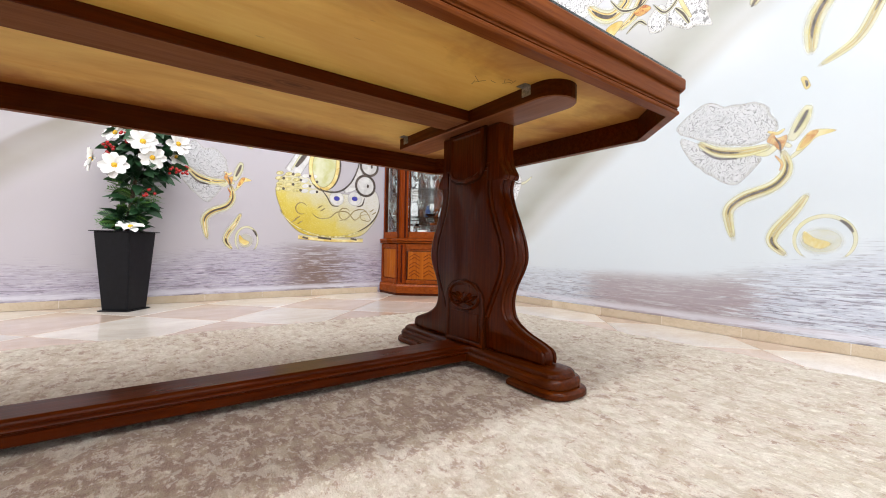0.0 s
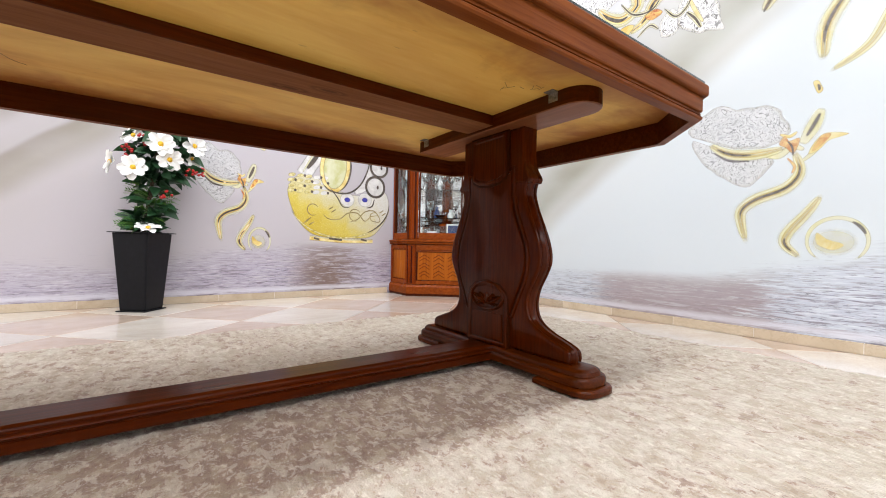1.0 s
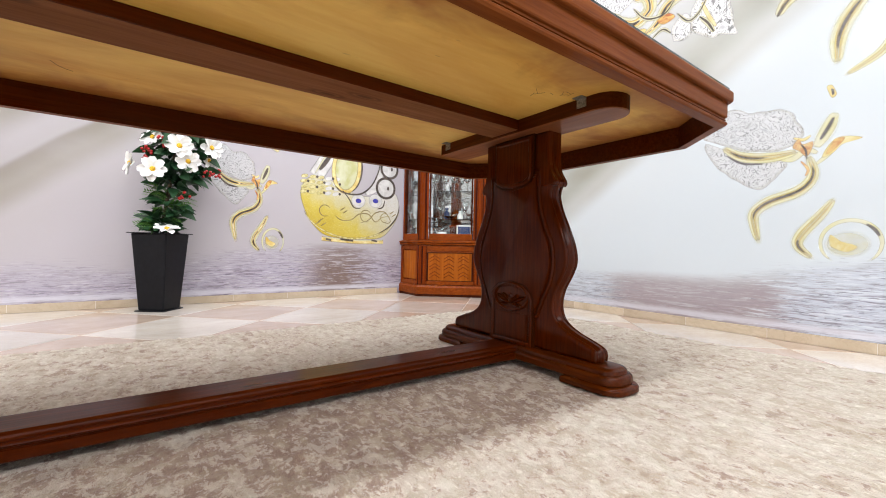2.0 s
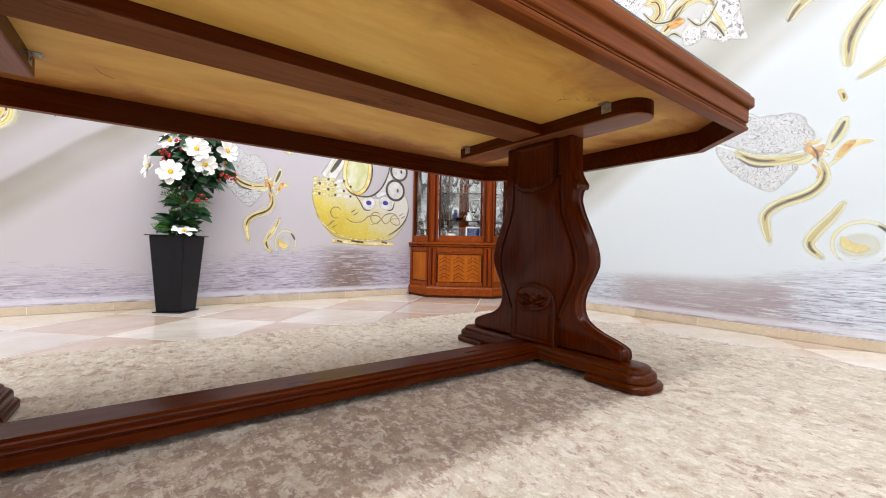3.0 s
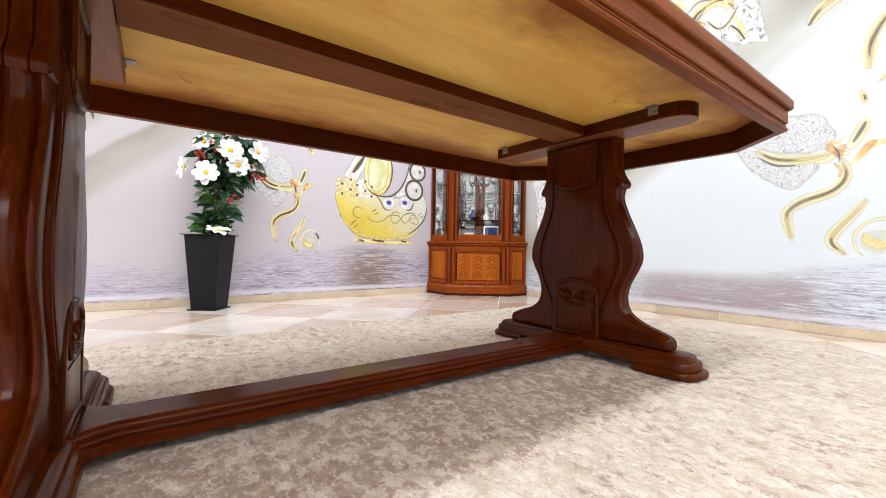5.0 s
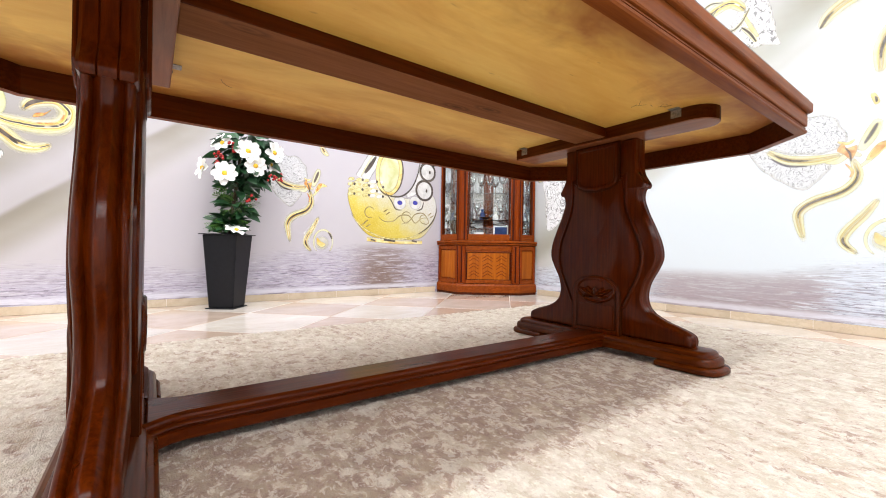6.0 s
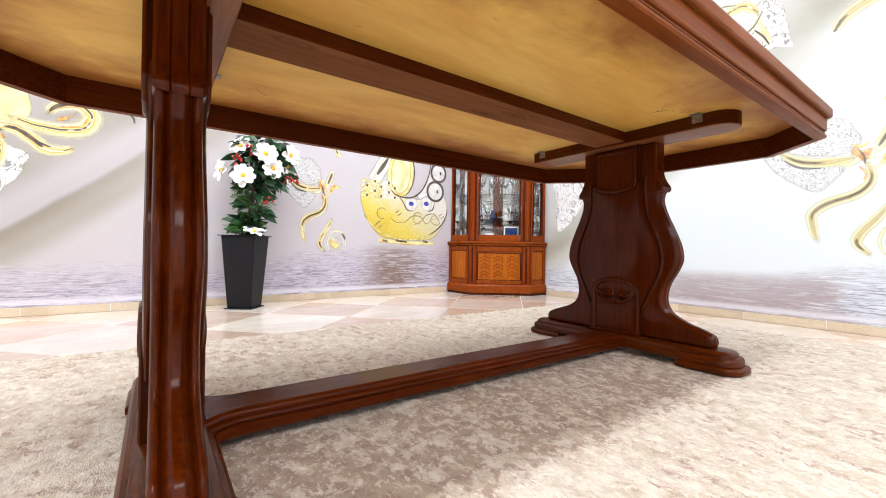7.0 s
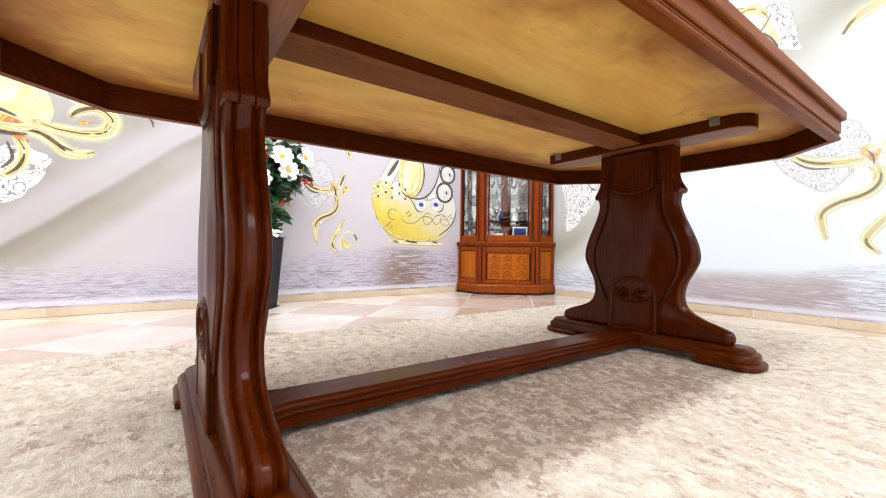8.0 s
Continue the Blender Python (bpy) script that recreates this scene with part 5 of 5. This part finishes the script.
ribbon("filigree", far, [(0.64, 0.60), (0.70, 0.56), (0.78, 0.565), (0.84, 0.61), (0.92, 0.615), (0.98, 0.56), (1.04, 0.60), (1.13, 0.61)], 0.009, tan, 3)
ribbon("filigree", far, [(0.84, 0.54), (0.92, 0.57), (0.98, 0.63), (1.06, 0.64), (1.11, 0.57), (1.05, 0.545)], 0.009, tan, 3)
for u, v2, r in ((0.90, 0.60, 0.045), (1.06, 0.595, 0.035), (0.58, 0.62, 0.04)):
    hoop("filigree", far, (u, v2), r, r, 0.008, tan, 2, 20, 290)
for u, v2 in ((0.53, 0.53), (0.55, 0.55), (0.57, 0.52), (0.71, 0.64), (0.73, 0.62), (1.12, 0.64), (1.14, 0.62)):
    ribbon("filigree", far, [(u - 0.018, v2 - 0.012), (u, v2), (u + 0.02, v2 + 0.014)], 0.009, tan, 3)
swirl(far, [(0.20, 1.07), (0.225, 1.02), (0.26, 0.99)], 0.025)
# motif at the west end of the north wall
for pts, w, mat in (([(-1.70, 0.93), (-1.58, 0.90), (-1.47, 0.875), (-1.38, 0.88)], 0.022, dark), ([(-1.60, 1.0), (-1.50, 0.985), (-1.42, 0.955)], 0.016, dark), ([(-1.40, 0.90), (-1.33, 0.885), (-1.28, 0.845), (-1.22, 0.82)], 0.014, dark),
                    ([(-1.66, 0.965), (-1.55, 0.945), (-1.46, 0.925)], 0.014, amber), ([(-1.20, 0.93), (-1.12, 0.945), (-1.095, 0.995)], 0.010, amber), ([(-1.46, 0.84), (-1.44, 0.76), (-1.48, 0.70)], 0.014, dark)):
    ribbon("accent_streak", far, pts, w, mat, 5)
blob("pale_fruit", far, [(-1.75, 1.35), (-1.55, 1.32), (-1.36, 1.16), (-1.295, 1.03), (-1.32, 0.935), (-1.45, 0.905), (-1.62, 0.93), (-1.78, 1.10)], mint, 0.5)
swirl(far, [(-1.40, 0.955), (-1.30, 0.925), (-1.18, 0.915), (-1.10, 0.945), (-1.08, 1.01), (-1.13, 1.055), (-1.21, 1.03), (-1.25, 0.975)], 0.05, (0.72, 0.95))
blob("amber_petal", far, [(-1.20, 0.98), (-1.16, 0.99), (-1.14, 1.01), (-1.17, 0.97), (-1.21, 0.955)], amber, 4)
swirl(far, [(-1.62, 0.96), (-1.48, 0.905), (-1.36, 0.895), (-1.30, 0.86), (-1.25, 0.815), (-1.19, 0.812), (-1.135, 0.838)], 0.04, (0.3, 0.72))
blob("amber_knot", far, [(-1.58, 0.98), (-1.48, 0.965), (-1.40, 0.93), (-1.48, 0.92), (-1.58, 0.93)], amber, 4)
blob("amber_petal", far, [(-1.47, 0.89), (-1.41, 0.875), (-1.38, 0.84), (-1.43, 0.85)], amber, 4)
blob("crystal_lobe", far, [(-1.75, 0.84), (-1.55, 0.83), (-1.42, 0.82), (-1.325, 0.80), (-1.305, 0.745), (-1.345, 0.66), (-1.40, 0.58), (-1.50, 0.53), (-1.72, 0.50)], crystal, 0.6, 0.006)
swirl(far, [(-1.44, 0.88), (-1.40, 0.80), (-1.42, 0.72), (-1.48, 0.66)], 0.035, (0.4, 0.95))
ribbon("dark_streak", far, [(-0.925, 1.045), (-0.91, 1.03), (-0.905, 1.0)], 0.012, dark, 2)
ribbon("pale_ribbon", far, [(-1.25, 1.075), (-1.20, 1.06), (-1.15, 1.065)], 0.016, halo, 1)

# ---- skirting and floor tiles ----
def skirting(wall, along, start, end, fixed):
    step, x = 0.33, start
    bed = part("skirting_grout", box(fresh(), 0, end - start, 0.0014, 0.0086, 0.002, 0.0405), grout, wall)
    bed.matrix_basis = pose(start, fixed, 0.001, 0, 0, 0) if along == "x" else pose(fixed, start, 0.001, 0, 0, 90)
    while x < end - 0.02:
        l = min(step, end - x) - 0.0018
        bm = box(fresh(), 0, l, 0, 0.010, 0.0, 0.042, 0.0008)
        ob = part("skirting_tile", bm, skirt_mat, wall)
        ob.matrix_basis = pose(x, fixed, 0.001, 0, 0, 0) if along == "x" else pose(fixed, x, 0.001, 0, 0, 90)
        x += step


skirting(wall_far, "x", -3.3, 1.18, YF - 0.0115)
skirting(wall_right, "y", -0.7, 2.6, XR - 0.0015)
SIDE, DIAG = 0.45, 0.6364
ox, oy = 0.0, 2.42
hs, hb = SIDE / 2 - 0.0018, 0.0012


def tile_bm():
    bm = fresh()
    o = [(hs, -hs), (hs, hs), (-hs, hs), (-hs, -hs)]
    moulded(bm, o, [(-0.010, 0), (-hb, 0), (0.0, hb)], flat_xy)
    bmesh.ops.transform(bm, matrix=pose(0, 0, 0, 0, 0, 45), verts=bm.verts)
    return bm


tm = {0: mesh_of("tile", tile_bm(), tile_light), 1: mesh_of("tile", tile_bm(), tile_dark)}
for a in range(-13, 8):
    for b in range(-17, 5):
        if (a + b) % 2 == 0:
            continue
        x, y = ox + a * DIAG / 2, oy + b * DIAG / 2
        if x < XL - 0.3 or x > XR + 0.3 or y < YB - 0.3 or y > YF + 0.3:
            continue
        if RUG[0] + 0.35 < x < RUG[1] - 0.35 and y < RUG[3] - 0.35 and y > RUG[2] + 0.35:
            continue
        kind = b % 2
        me = tm[kind]
        if x > XR - 0.33 or y > YF - 0.33 or x < XL + 0.33 or y < YB + 0.33:
            bm = tile_bm()
            for co, no in (((XR - x, 0, 0), (1, 0, 0)), ((0, YF - y, 0), (0, 1, 0)), ((XL - x, 0, 0), (-1, 0, 0)), ((0, YB - y, 0), (0, -1, 0))):
                bmesh.ops.bisect_plane(bm, geom=bm.verts[:] + bm.edges[:] + bm.faces[:], plane_co=co, plane_no=no, clear_outer=True)
            if not bm.faces:
                bm.free()
                continue
            me = mesh_of("tile", bm, (tile_light, tile_dark)[kind])
        ob = new("tile", me)
        ob.parent = floor
        ob.location = (x, y, 0)
